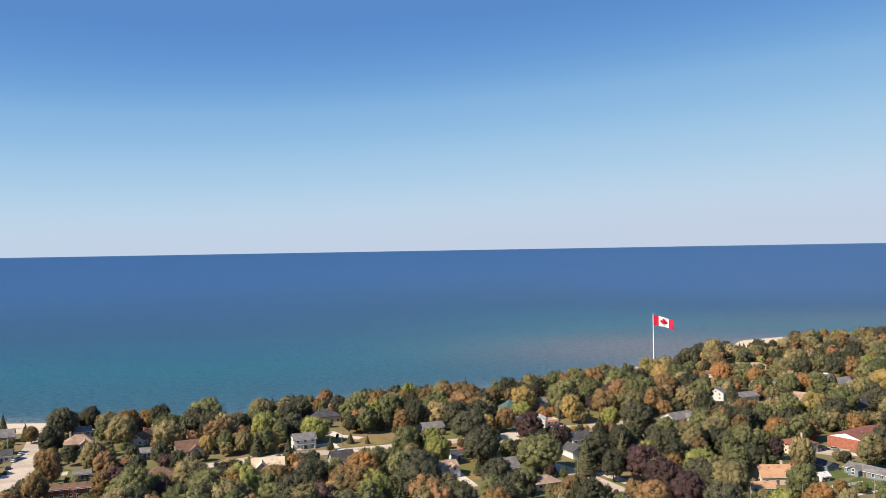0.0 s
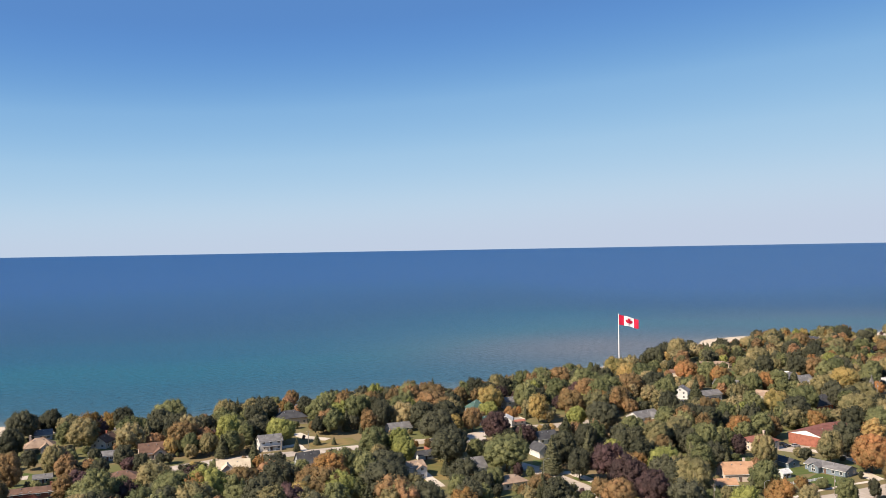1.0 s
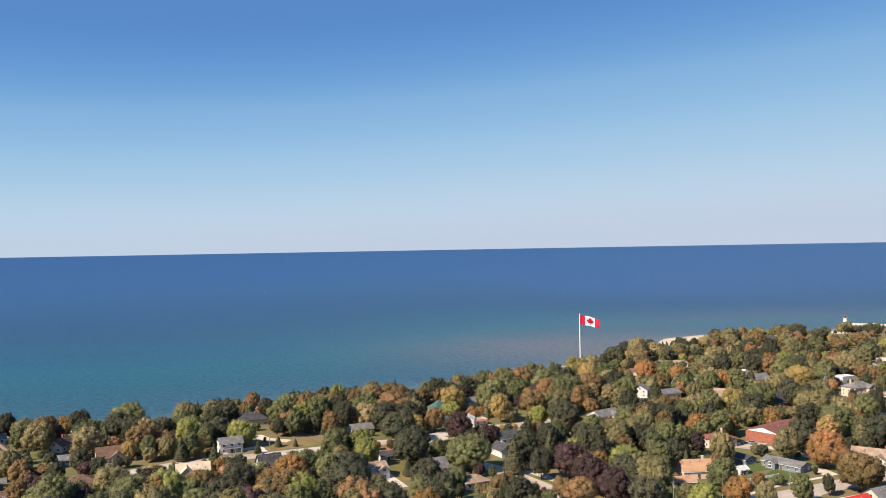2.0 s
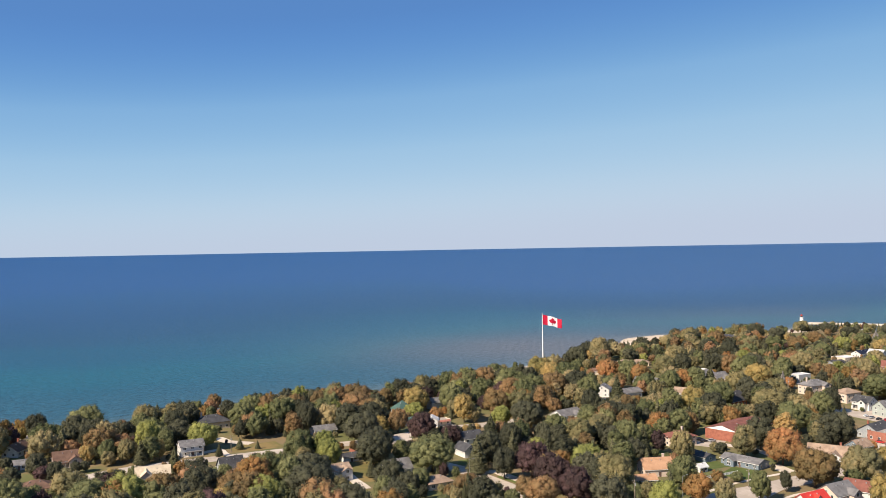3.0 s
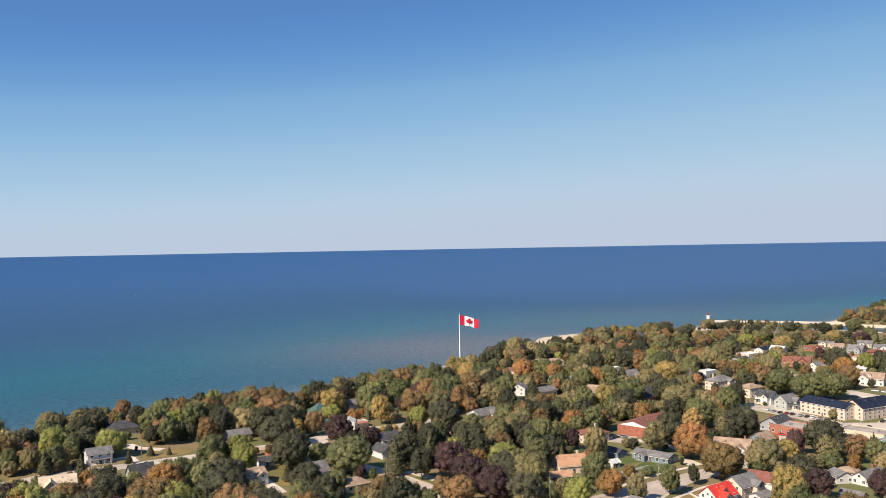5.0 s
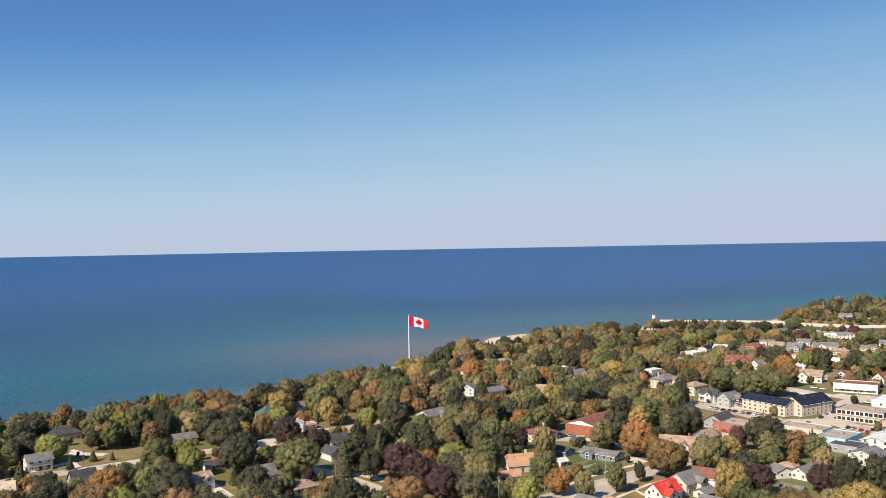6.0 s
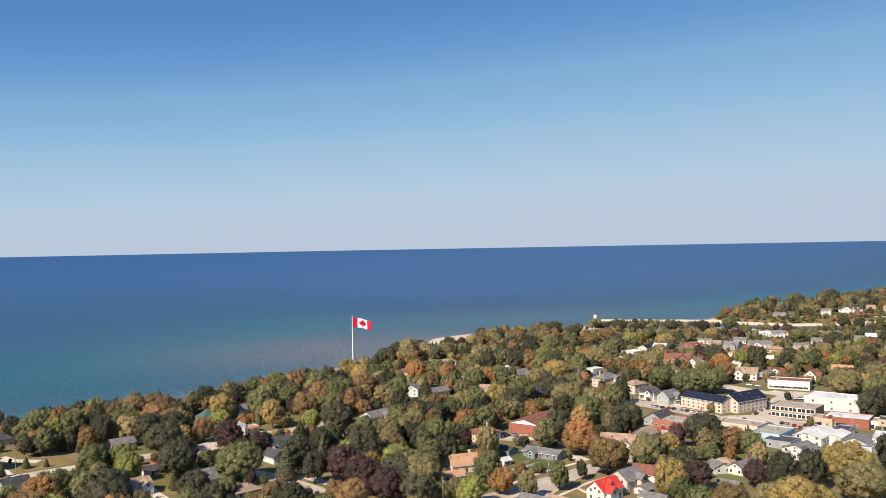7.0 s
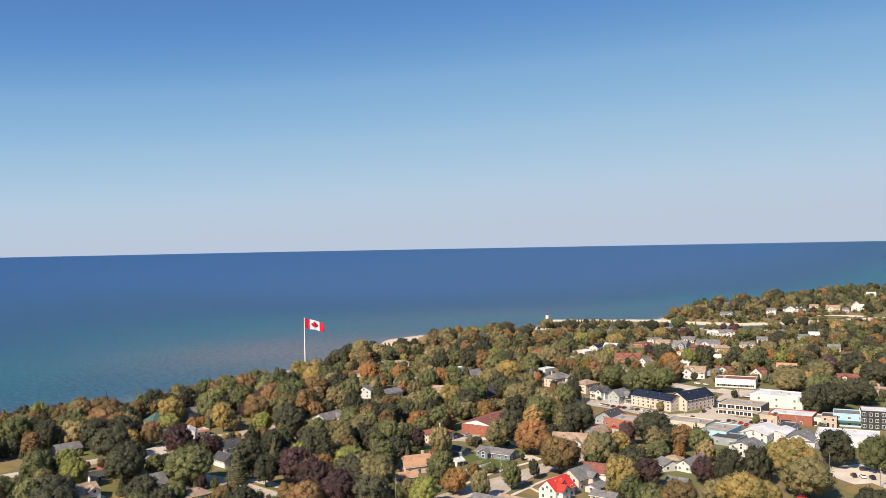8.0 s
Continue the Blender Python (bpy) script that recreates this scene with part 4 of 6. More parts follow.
def loft(bm, sections):
    """Joins cross-sections along x, each given as x, half width and a low and a high z, into one closed body."""
    rings = []
    for x, hw, lo, hi in sections:
        rings.append([bm.verts.new((x, sy * hw * k, z)) for sy, k, z in ((-1, 1, lo), (1, 1, lo), (1, 1, lo + (hi - lo) * 0.7), (1, 0.86, hi), (-1, 0.86, hi), (-1, 1, lo + (hi - lo) * 0.7))])
    for a, b in zip(rings, rings[1:]):
        for j in range(6):
            bm.faces.new((a[j], a[(j + 1) % 6], b[(j + 1) % 6], b[j]))
    bm.faces.new(rings[0][::-1])
    bm.faces.new(rings[-1])
    bmesh.ops.recalc_face_normals(bm, faces=bm.faces)
    return bm


CAR_MASTERS = {}


def car_master(colour, kind):
    up = 0.25 if kind == "suv" else 0.0
    ob = new("car")
    part("body", loft(bmesh.new(), [(-2.25, 0.78, 0.45, 0.85 + up), (-2.0, 0.88, 0.3, 0.98 + up), (-0.9, 0.9, 0.28, 1.0 + up), (0.9, 0.9, 0.28, 0.98 + up), (2.0, 0.86, 0.3, 0.86 + up), (2.25, 0.74, 0.42, 0.74 + up)]), PAINT[colour], ob)
    rear = -2.05 if kind == "suv" else -1.75
    part("cabin", loft(bmesh.new(), [(rear, 0.74, 0.96 + up, 1.05 + up), (rear + 0.5, 0.76, 0.96 + up, 1.42 + up), (0.2, 0.76, 0.96 + up, 1.44 + up), (1.05, 0.74, 0.95 + up, 1.02 + up)]), GLASS, ob, "dark tinted windows")
    part("roof", loft(bmesh.new(), [(rear + 0.45, 0.66, 1.42 + up, 1.47 + up), (0.25, 0.66, 1.44 + up, 1.49 + up)]), PAINT[colour], ob)
    for sx in (-1.4, 1.4):
        for sy in (-0.82, 0.82):
            bm = bmesh.new()
            bmesh.ops.create_cone(bm, cap_ends=True, segments=14, radius1=0.34, radius2=0.34, depth=0.22, matrix=pose(sx, sy, 0.34, 90, 0, 0))
            wh = part("wheel", bm, TYRE, ob)
            bm = bmesh.new()
            bmesh.ops.create_cone(bm, cap_ends=True, segments=10, radius1=0.2, radius2=0.2, depth=0.25, matrix=pose(sx, sy, 0.34, 90, 0, 0))
            part("rim", bm, STEEL, wh)
    for sy in (-0.6, 0.6):
        part("headlight", box(bmesh.new(), 2.2, sy, 0.62 + up, 0.12, 0.3, 0.14), LAMP_GLASS, ob)
    return ob


def car(x, y, rot, colour, kind):
    key = (colour, kind)
    m = pose(x, y, ground_z(x, y) + 0.13, 0, 0, rot)
    if key not in CAR_MASTERS:
        CAR_MASTERS[key] = car_master(colour, kind)
        ob = CAR_MASTERS[key]
        ob.matrix_world = m
        return tagged(ob, "parked %s %s on worn paving" % (colour, "sport utility car" if kind == "suv" else "saloon car"), "car", "parked cars")
    return copy_thing(CAR_MASTERS[key], m)


def rod(bm, a, b, ra, rb, seg=8):
    a, b = Vector(a), Vector(b)
    bmesh.ops.create_cone(bm, cap_ends=True, segments=seg, radius1=ra, radius2=rb, depth=(b - a).length, matrix=Matrix.Translation((a + b) / 2) @ (b - a).to_track_quat("Z", "Y").to_matrix().to_4x4())
    return bm


def utility_pole(x, y, high, rot):
    ob = root("utility_pole", x, y, ground_z(x, y), rot, "weathered grey wooden utility pole with a crossarm", "utility pole", "utility poles")
    part("pole", rod(bmesh.new(), (0, 0, -0.3), (0, 0, high), 0.2, 0.13), WOOD, ob)
    part("crossarm", box(bmesh.new(), 0, 0.16, high - 0.8, 2.2, 0.12, 0.14), WOOD, ob)
    for sx in (-0.95, 0.0, 0.95):
        part("insulator", rod(bmesh.new(), (sx, 0.16, high - 0.66), (sx, 0.16, high - 0.42), 0.06, 0.05), LAMP_GLASS, ob)
    part("transformer", rod(bmesh.new(), (0, -0.45, high - 2.6), (0, -0.45, high - 1.6), 0.28, 0.28, 12), STEEL, ob)


def street_lamp(x, y, high, rot):
    ob = root("street_lamp", x, y, ground_z(x, y), rot, "grey metal street lamp with a curved arm", "street lamp", "street lamps")
    part("pole", rod(bmesh.new(), (0, 0, -0.2), (0, 0, high - 0.5), 0.13, 0.08), STEEL, ob)
    bm = rod(bmesh.new(), (0, 0, high - 0.55), (0.9, 0, high - 0.1), 0.06, 0.05)
    rod(bm, (0.9, 0, high - 0.1), (2.2, 0, high), 0.05, 0.05)
    part("arm", bm, STEEL, ob)
    part("lamp_head", box(bmesh.new(), 2.5, 0, high - 0.09, 0.8, 0.3, 0.16), STEEL, ob)


strip("road", [(-197.2, 354.9), (-203.3, 396.5), (-211.5, 432.2), (-225.5, 475.1), (-239.4, 514.7)], 13, 0.1, ASPHALT, "sun-bleached asphalt road running down to the beach", "road")
strip("road", [(-222.3, 400.4), (-205.7, 401.3), (-202.2, 415.8), (-184.5, 421.9)], 7.5, 0.14, ASPHALT, "worn grey asphalt side street", "road")
strip("road", [(-127.5, 424.5), (-111.2, 436.7), (-98.7, 445.1), (-73.9, 453.0), (-53.9, 459.1), (-30.4, 466.4), (-6.1, 474.0), (12.6, 479.4), (30.8, 487.2), (56.1, 504.0), (85.3, 510.0), (118.2, 523.0)], 11, 0.1, ASPHALT, "worn asphalt street parallel to the shore", "road")
strip("car_park", [(28.4, 472.1), (41.9, 481.6)], 18, 0.08, ASPHALT, "worn asphalt parking area beside the street", "car park")
strip("driveway", [(-72.1, 470.7), (-63.7, 476.8), (-56.6, 456.8)], 5, 0.14, CONCRETE, "pale concrete driveway", "driveway")
strip("driveway", [(61.8, 520.5), (68.7, 510.3)], 5, 0.14, CONCRETE, "pale concrete apron before the red shop", "driveway")
strip("driveway", [(-68.1, 506.0), (-61.2, 495.0), (-47.6, 488.2)], 6, 0.14, CONCRETE, "pale gravel drive", "driveway")
strip("road", [(47.1, 426.3), (60.2, 408.8), (69.4, 387.9), (81.1, 361.6), (93.1, 334.7)], 10, 0.1, ASPHALT, "worn asphalt residential street", "road")
strip("driveway", [(62.0, 403.8), (73.7, 404.3), (81.9, 387.7)], 5, 0.14, CONCRETE, "pale concrete drive", "driveway")
strip("road", [(103.1, 322.1), (141.1, 338.3), (164.5, 348.6), (185.9, 356.9), (203.3, 363.9), (224.3, 372.8), (248.2, 376.3), (268.1, 380.0)], 12, 0.1, ASPHALT, "worn asphalt residential street", "road")
strip("road", [(191.2, 358.6), (172.4, 344.7), (155.4, 329.5)], 9, 0.12, ASPHALT, "worn asphalt side street", "road")
strip("footpath", [(148.2, 348.9), (168.2, 362.4), (188.8, 371.2), (206.5, 378.0)], 1.8, 0.14, CONCRETE, "pale concrete footpath", "footpath")
strip("footpath", [(165.7, 328.9), (190.5, 343.9), (208.8, 349.8)], 1.8, 0.14, CONCRETE, "pale concrete footpath", "footpath")
strip("footpath", [(180.5, 338.7), (180.7, 328.9)], 1.6, 0.16, CONCRETE, "pale concrete garden path", "footpath")
strip("lawn", [(179.2, 385.7), (190.3, 374.0)], 18, 0.05, LAWN, "mown green garden lawn", "lawn")
strip("lawn", [(177.3, 401.8), (180.3, 391.3)], 12, 0.05, LAWN, "mown green garden lawn", "lawn")
strip("lawn", [(175.2, 328.9), (193.4, 336.3)], 9, 0.05, BROWN_LAWN, "dry mown lawn strip", "lawn")
strip("lawn", [(206.5, 418.9), (225.0, 424.5)], 10, 0.05, BROWN_LAWN, "bare orange-brown earth yard", "lawn")
strip("lawn", [(-57.4, 476.4), (-43.7, 479.5), (-32.1, 484.2)], 16, 0.05, BROWN_LAWN, "dry mown lawn beside the street", "lawn")
strip("lawn", [(9.8, 434.2), (12.2, 397.5)], 16, 0.05, BROWN_LAWN, "dry yellow-green back garden lawn", "lawn")
strip("lawn", [(58.7, 425.0), (69.1, 423.3)], 9, 0.05, LAWN, "mown green lawn", "lawn")
strip("lawn", [(76.3, 397.7), (84.6, 382.4)], 9, 0.05, LAWN, "mown green lawn", "lawn")
strip("lawn", [(-191.2, 427.6), (-181.2, 423.8)], 7, 0.05, LAWN, "mown green lawn", "lawn")
strip("lawn", [(161.1, 427.7), (166.8, 417.9)], 9, 0.05, LAWN, "mown green lawn", "lawn")
strip("car_park", [(189.4, 444.5), (200.9, 435.5)], 17, 0.1, ASPHALT, "worn asphalt yard beside the brick apartments", "car park")
strip("driveway", [(200.1, 437.5), (212.4, 420.3), (214.3, 407.6)], 5, 0.14, CONCRETE, "pale concrete lane", "driveway")
strip("driveway", [(205.6, 391.3), (206.5, 378.0)], 7, 0.14, CONCRETE, "pale gravel drive", "driveway")
strip("road", [(299.7, 591.4), (312.1, 499.3), (323.6, 464.0), (328.0, 435.2), (355.2, 426.7), (359.4, 392.8), (364.1, 363.5), (377.8, 345.5), (392.4, 316.2)], 15, 0.1, ASPHALT, "wide worn asphalt main street", "road")
strip("road", [(328.8, 412.4), (366.1, 437.1), (405.9, 470.0), (436.0, 487.2)], 13, 0.12, ASPHALT, "worn asphalt cross street", "road")
strip("road", [(400.1, 573.1), (406.9, 525.8), (411.9, 500.5), (423.5, 467.9), (439.3, 423.8)], 10, 0.08, ASPHALT, "worn asphalt back street", "road")
strip("car_park", [(323.2, 502.8), (325.9, 473.6)], 22, 0.06, ASPHALT, "worn asphalt parking along the shops", "car park")
strip("car_park", [(278.4, 424.7), (281.0, 411.6)], 20, 0.06, CONCRETE, "pale paved yard beside the red-brick shop", "car park")
strip("car_park", [(354.6, 413.5), (364.4, 393.7)], 18, 0.06, CONCRETE, "pale paved parking before the office", "car park")
strip("car_park", [(417.1, 497.6), (423.5, 467.9)], 16, 0.06, CONCRETE, "pale paved restaurant parking", "car park")
strip("car_park", [(403.8, 521.8), (405.0, 504.3)], 12, 0.06, CONCRETE, "pale paved lot", "car park")
strip("driveway", [(299.8, 350.0), (291.9, 334.8), (280.4, 317.2)], 6, 0.14, CONCRETE, "pale gravel lane behind the shops", "driveway")
strip("car_park", [(309.6, 286.5), (337.0, 283.3)], 40, 0.06, CONCRETE, "pale concrete parking lot with worn patches", "car park")
strip("lawn", [(297.1, 275.1), (316.0, 271.4)], 12, 0.12, BROWN_LAWN, "dry trodden grass island", "lawn")
strip("car_park", [(346.4, 361.8), (362.5, 331.6)], 30, 0.05, CONCRETE, "pale paved yards behind the shops", "car park")
strip("driveway", [(177.6, 564.8), (189.2, 595.9)], 5, 0.14, CONCRETE, "pale concrete drive", "driveway")
strip("road", [(208.6, 674.3), (231.5, 696.5), (242.3, 701.5)], 7, 0.12, ASPHALT, "pale asphalt street near the beach", "road")
strip("lawn", [(248.7, 697.8), (270.2, 693.1)], 14, 0.05, LAWN, "mown green park lawn", "lawn")
strip("lawn", [(507.2, 725.7), (515.9, 709.7)], 18, 0.05, LAWN, "mown green sports lawn", "lawn")
strip("road", [(838.0, 953.0), (863.5, 935.1), (888.0, 922.0)], 7, 0.14, CONCRETE, "pale road along the far river bank", "road")
strip("road", [(930.0, 900.0), (969.3, 883.2), (990.0, 875.0)], 7, 0.14, CONCRETE, "pale road along the far river bank", "road")
car(-227.0, 461.6, 100, "white", "saloon")
car(-223.2, 452.7, 100, "silver", "saloon")
car(-223.2, 446.8, 100, "white", "saloon")
car(-218.6, 431.7, 100, "black", "saloon")
car(-215.3, 422.9, 100, "black", "saloon")
car(193.1, 446.6, 20, "black", "suv")
car(198.2, 442.4, 20, "silver", "suv")
car(193.9, 442.9, 20, "black", "saloon")
car(315.6, 481.0, 30, "silver", "saloon")
car(316.7, 476.0, 30, "black", "saloon")
car(320.8, 469.4, 30, "black", "saloon")
car(322.7, 464.0, 30, "silver", "saloon")
car(326.7, 457.6, 30, "white", "saloon")
car(328.8, 448.2, 30, "black", "saloon")
car(281.5, 422.3, -60, "red", "saloon")
car(356.4, 435.5, 30, "black", "suv")
car(373.6, 445.4, 30, "black", "saloon")
car(363.7, 429.6, -60, "black", "saloon")
car(352.5, 393.8, 30, "red", "saloon")
car(352.9, 399.0, 30, "red", "saloon")
car(351.3, 407.1, 30, "black", "saloon")
car(352.7, 404.5, 30, "silver", "saloon")
car(363.3, 397.1, 30, "red", "saloon")
car(414.8, 462.5, -50, "black", "suv")
car(411.7, 466.7, -50, "silver", "saloon")
car(422.5, 523.3, -50, "white", "saloon")
car(424.5, 516.3, -50, "silver", "saloon")
car(318.5, 288.2, 60, "black", "suv")
car(320.5, 285.1, 60, "white", "suv")
car(322.7, 281.9, 60, "black", "suv")
car(331.4, 293.7, -35, "black", "suv")
car(340.3, 291.5, -35, "black", "saloon")
car(67.9, 464.6, -20, "white", "suv")
car(212.9, 372.5, -60, "silver", "saloon")
car(-126.8, 436.8, 20, "silver", "saloon")
car(-62.2, 372.3, 20, "white", "saloon")
car(272.9, 273.0, -30, "red", "saloon")
car(377.8, 513.9, -50, "silver", "saloon")
utility_pole(170.0, 510.2, 11, 20)
utility_pole(117.1, 334.3, 13, 20)
street_lamp(143.5, 349.9, 9, 20)
street_lamp(59.6, 395.3, 9, 20)
street_lamp(316.3, 299.6, 9, 20)
utility_pole(-231.6, 458.0, 11, 20)
utility_pole(-184.4, 382.9, 11, 20)
utility_pole(-68.8, 455.6, 10, 20)
utility_pole(405.3, 459.8, 10, -50)
utility_pole(353.9, 767.2, 12, 20)
utility_pole(310.2, 567.3, 11, 20)
utility_pole(474.2, 682.8, 14, 20)
utility_pole(475.5, 682.0, 14, 20)
street_lamp(340.3, 434.0, 6, 30)
utility_pole(314.2, 270.3, 9, 30)
utility_pole(831.2, 939.4, 16, 30)
utility_pole(176.9, 358.4, 8, 20)
OPEN.append((-278.0, 554.3, 14))
OPEN.append((-260.5, 547.8, 14))
OPEN.append((-200.6, 560.3, 8))
OPEN.append((-140.4, 568.0, 12))
OPEN.append((-241.4, 507.3, 10))
OPEN.append((32.4, 648.2, 8))
OPEN.append((28.3, 645.5, 8))
OPEN.append((140.7, 749.1, 14))
OPEN.append((167.6, 783.3, 12))
OPEN.append((214.4, 821.0, 12))
OPEN.append((322.4, 912.4, 20))
OPEN.append((356.3, 930.2, 16))
OPEN.append((196.9, 795.5, 8))
OPEN.append((-287.8, 555.1, 11))
OPEN.append((-282.6, 554.7, 11))
OPEN.append((-277.3, 554.3, 11))
OPEN.append((-272.0, 553.9, 11))
OPEN.append((-266.8, 553.4, 11))
OPEN.append((-261.5, 553.0, 11))
OPEN.append((-256.3, 552.6, 11))
OPEN.append((-251.0, 552.2, 11))
OPEN.append((-245.8, 551.8, 11))
OPEN.append((-204.9, 557.1, 6))
OPEN.append((-201.2, 556.8, 6))
OPEN.append((-197.5, 556.5, 6))
OPEN.append((-149.4, 566.9, 6))
OPEN.append((-144.8, 566.6, 6))
OPEN.append((-140.3, 566.2, 6))
OPEN.append((-135.8, 565.8, 6))
OPEN.append((-131.3, 565.4, 6))
OPEN.append((523.2, 937.9, 7))
OPEN.append((531.4, 932.7, 7))
OPEN.append((539.5, 927.5, 7))
OPEN.append((547.6, 922.2, 7))
OPEN.append((555.6, 917.0, 7))
OPEN.append((563.7, 911.9, 7))
OPEN.append((571.7, 906.7, 7))
OPEN.append((579.7, 901.6, 7))
OPEN.append((587.6, 896.4, 7))
OPEN.append((595.6, 891.3, 7))
OPEN.append((603.5, 886.2, 7))
OPEN.append((611.4, 881.1, 7))
OPEN.append((619.2, 876.1, 7))
OPEN.append((627.0, 871.0, 7))
OPEN.append((634.9, 866.0, 7))
OPEN.append((642.6, 861.0, 7))
OPEN.append((650.4, 856.0, 7))
OPEN.append((658.1, 851.0, 7))
OPEN.append((665.9, 846.0, 7))
OPEN.append((673.5, 841.0, 7))
OPEN.append((673.0, 826.1, 7))
OPEN.append((680.6, 821.2, 7))
OPEN.append((688.1, 816.4, 7))
OPEN.append((695.6, 811.5, 7))
OPEN.append((703.1, 806.7, 7))
OPEN.append((710.6, 801.9, 7))
OPEN.append((718.0, 797.2, 7))
OPEN.append((725.5, 792.4, 7))
OPEN.append((732.9, 787.6, 7))
OPEN.append((740.3, 782.9, 7))
OPEN.append((747.6, 778.2, 7))
OPEN.append((755.0, 773.5, 7))
OPEN.append((762.3, 768.8, 7))
OPEN.append((769.6, 764.1, 7))
OPEN.append((776.8, 759.4, 7))
OPEN.append((-176.3, 379.9, 4))
OPEN.append((-171.2, 379.6, 4))
OPEN.append((-166.1, 379.3, 4))
OPEN.append((-161.0, 379.0, 4))
strip("sand", [(-283.4, 530.4), (-263.5, 532.1), (-246.8, 537.3)], 30, 0.07, SAND, "pale trodden beach sand", "sand")
strip("driveway", [(2.6, 416.1), (8.1, 397.8), (11.8, 386.4)], 5, 0.15, CONCRETE, "pale concrete garden path", "driveway")
fence(8.3, 452.6, 112, 14, 1.9, WALLS["brick"], "red-brown wooden board fence round a garden")
fence(20.2, 434.4, 112, 22, 1.8, WOOD, "weathered wooden board fence beside a lawn")
fence(171.4, 376.7, 20, 24, 1.2, TRIM, "white garden fence beside a hedge")
car(314.9, 485.9, 30, "white", "saloon")
car(319.1, 472.5, 30, "red", "saloon")
car(324.7, 460.8, 30, "black", "saloon")
car(327.6, 452.9, 30, "silver", "saloon")
car(338.9, 424.9, 30, "black", "saloon")
car(366.1, 442.9, 30, "silver", "saloon")
car(397.7, 457.4, 30, "white", "saloon")
car(359.4, 397.3, 30, "black", "saloon")
car(362.8, 392.0, 30, "white", "saloon")
street_lamp(363.9, 442.2, 9, 30)
street_lamp(327.9, 434.9, 8, 30)
utility_pole(365.7, 369.8, 9, 30)
utility_pole(352.2, 740.7, 12, 20)
utility_pole(-56.6, 470.5, 9, 20)
OPEN.append((125.6, 740.1, 9))
OPEN.append((131.8, 745.6, 9))
OPEN.append((138.2, 751.3, 9))
OPEN.append((144.6, 757.1, 9))
OPEN.append((151.2, 763.0, 9))
OPEN.append((158.0, 769.0, 9))
OPEN.append((164.9, 775.2, 9))
OPEN.append((171.9, 781.5, 9))
OPEN.append((179.1, 788.0, 9))
OPEN.append((202.5, 805.0, 8))
OPEN.append((208.3, 810.5, 8))
OPEN.append((214.2, 816.1, 8))
OPEN.append((220.2, 821.8, 8))
OPEN.append((23.5, 646.4, 5))
OPEN.append((26.1, 645.0, 5))
OPEN.append((28.6, 643.7, 5))
OPEN.append((31.1, 642.3, 5))
OPEN.append((-56.0, 456.7, 3))
OPEN.append((-53.7, 457.4, 3))
OPEN.append((-51.4, 458.1, 3))
OPEN.append((-49.1, 458.9, 3))
OPEN.append((-46.7, 459.6, 3))
OPEN.append((-44.4, 460.3, 3))
OPEN.append((-42.1, 461.0, 3))
OPEN.append((-39.7, 461.8, 3))
OPEN.append((-37.4, 462.5, 3))
OPEN.append((-35.0, 463.2, 3))
OPEN.append((-32.6, 464.0, 3))
OPEN.append((-30.3, 464.7, 3))
strip("sand", [(318.0, 930.0), (345.0, 955.0), (385.0, 972.0), (415.0, 968.0)], 50, 0.12, SAND, "bright pale beach sand round a pavilion", "sand")
strip("sand", [(136.1, 737.5), (163.8, 765.7), (214.7, 811.7)], 10, 0.1, SAND, "pale beach sand", "sand")

# ---- trees that stand out ----
for x_, y_, h_, w_ in [(-222.7, 503.1, 17.5, 17.5), (-208.9, 458.0, 16.3, 14.0), (-215.0, 524.3, 15.7, 13.5), (-191.5, 527.3, 12.1, 10.4), (-172.5, 525.2, 15.3, 13.2), (-133.0, 486.5, 14.0, 12.1), (-143.1, 434.5, 12.1, 10.4), (-129.5, 417.9, 11.4, 8.2), (-161.1, 445.2, 8.1, 6.9), (-91.6, 503.6, 17.5, 13.6), (-90.9, 481.6, 12.9, 11.1), (-68.4, 556.7, 13.0, 11.1), (-17.9, 510.8, 17.5, 12.2), (12.7, 475.9, 17.5, 20.3), (16.6, 422.1, 17.5, 16.9), (-12.9, 441.6, 10.3, 8.9), (-59.3, 377.7, 16.1, 15.4), (-12.2, 367.3, 17.5, 21.9), (-62.2, 365.2, 10.2, 12.5), (-13.1, 398.3, 15.2, 18.7), (21.8, 384.7, 13.5, 14.5), (18.7, 435.4, 17.5, 17.5)]:
    tree("dark", x_, y_, h_, w_)
for x_, y_, h_, w_ in [(6.1, 504.0, 17.5, 16.7), (19.1, 505.2, 17.5, 16.8), (43.1, 588.6, 17.5, 15.6), (53.1, 583.8, 14.1, 10.1), (108.2, 492.7, 17.5, 18.7), (105.5, 435.4, 13.0, 10.2), (86.8, 435.4, 16.5, 11.9), (71.8, 414.5, 17.5, 14.1), (75.0, 390.3, 14.9, 10.7), (154.4, 483.7, 15.5, 12.1), (154.3, 517.4, 17.5, 12.9), (221.6, 491.9, 17.5, 17.9), (188.9, 348.6, 9.3, 5.3), (213.9, 419.6, 17.5, 15.7), (256.9, 423.0, 17.5, 21.9), (276.3, 378.8, 17.5, 21.9), (256.6, 297.9, 17.5, 13.2), (270.7, 296.2, 17.5, 13.4), (325.0, 303.8, 17.5, 16.6), (277.6, 242.4, 11.6, 14.5), (426.8, 402.7, 17.5, 21.7), (457.8, 409.2, 17.5, 21.9)]:
    tree("dark", x_, y_, h_, w_)
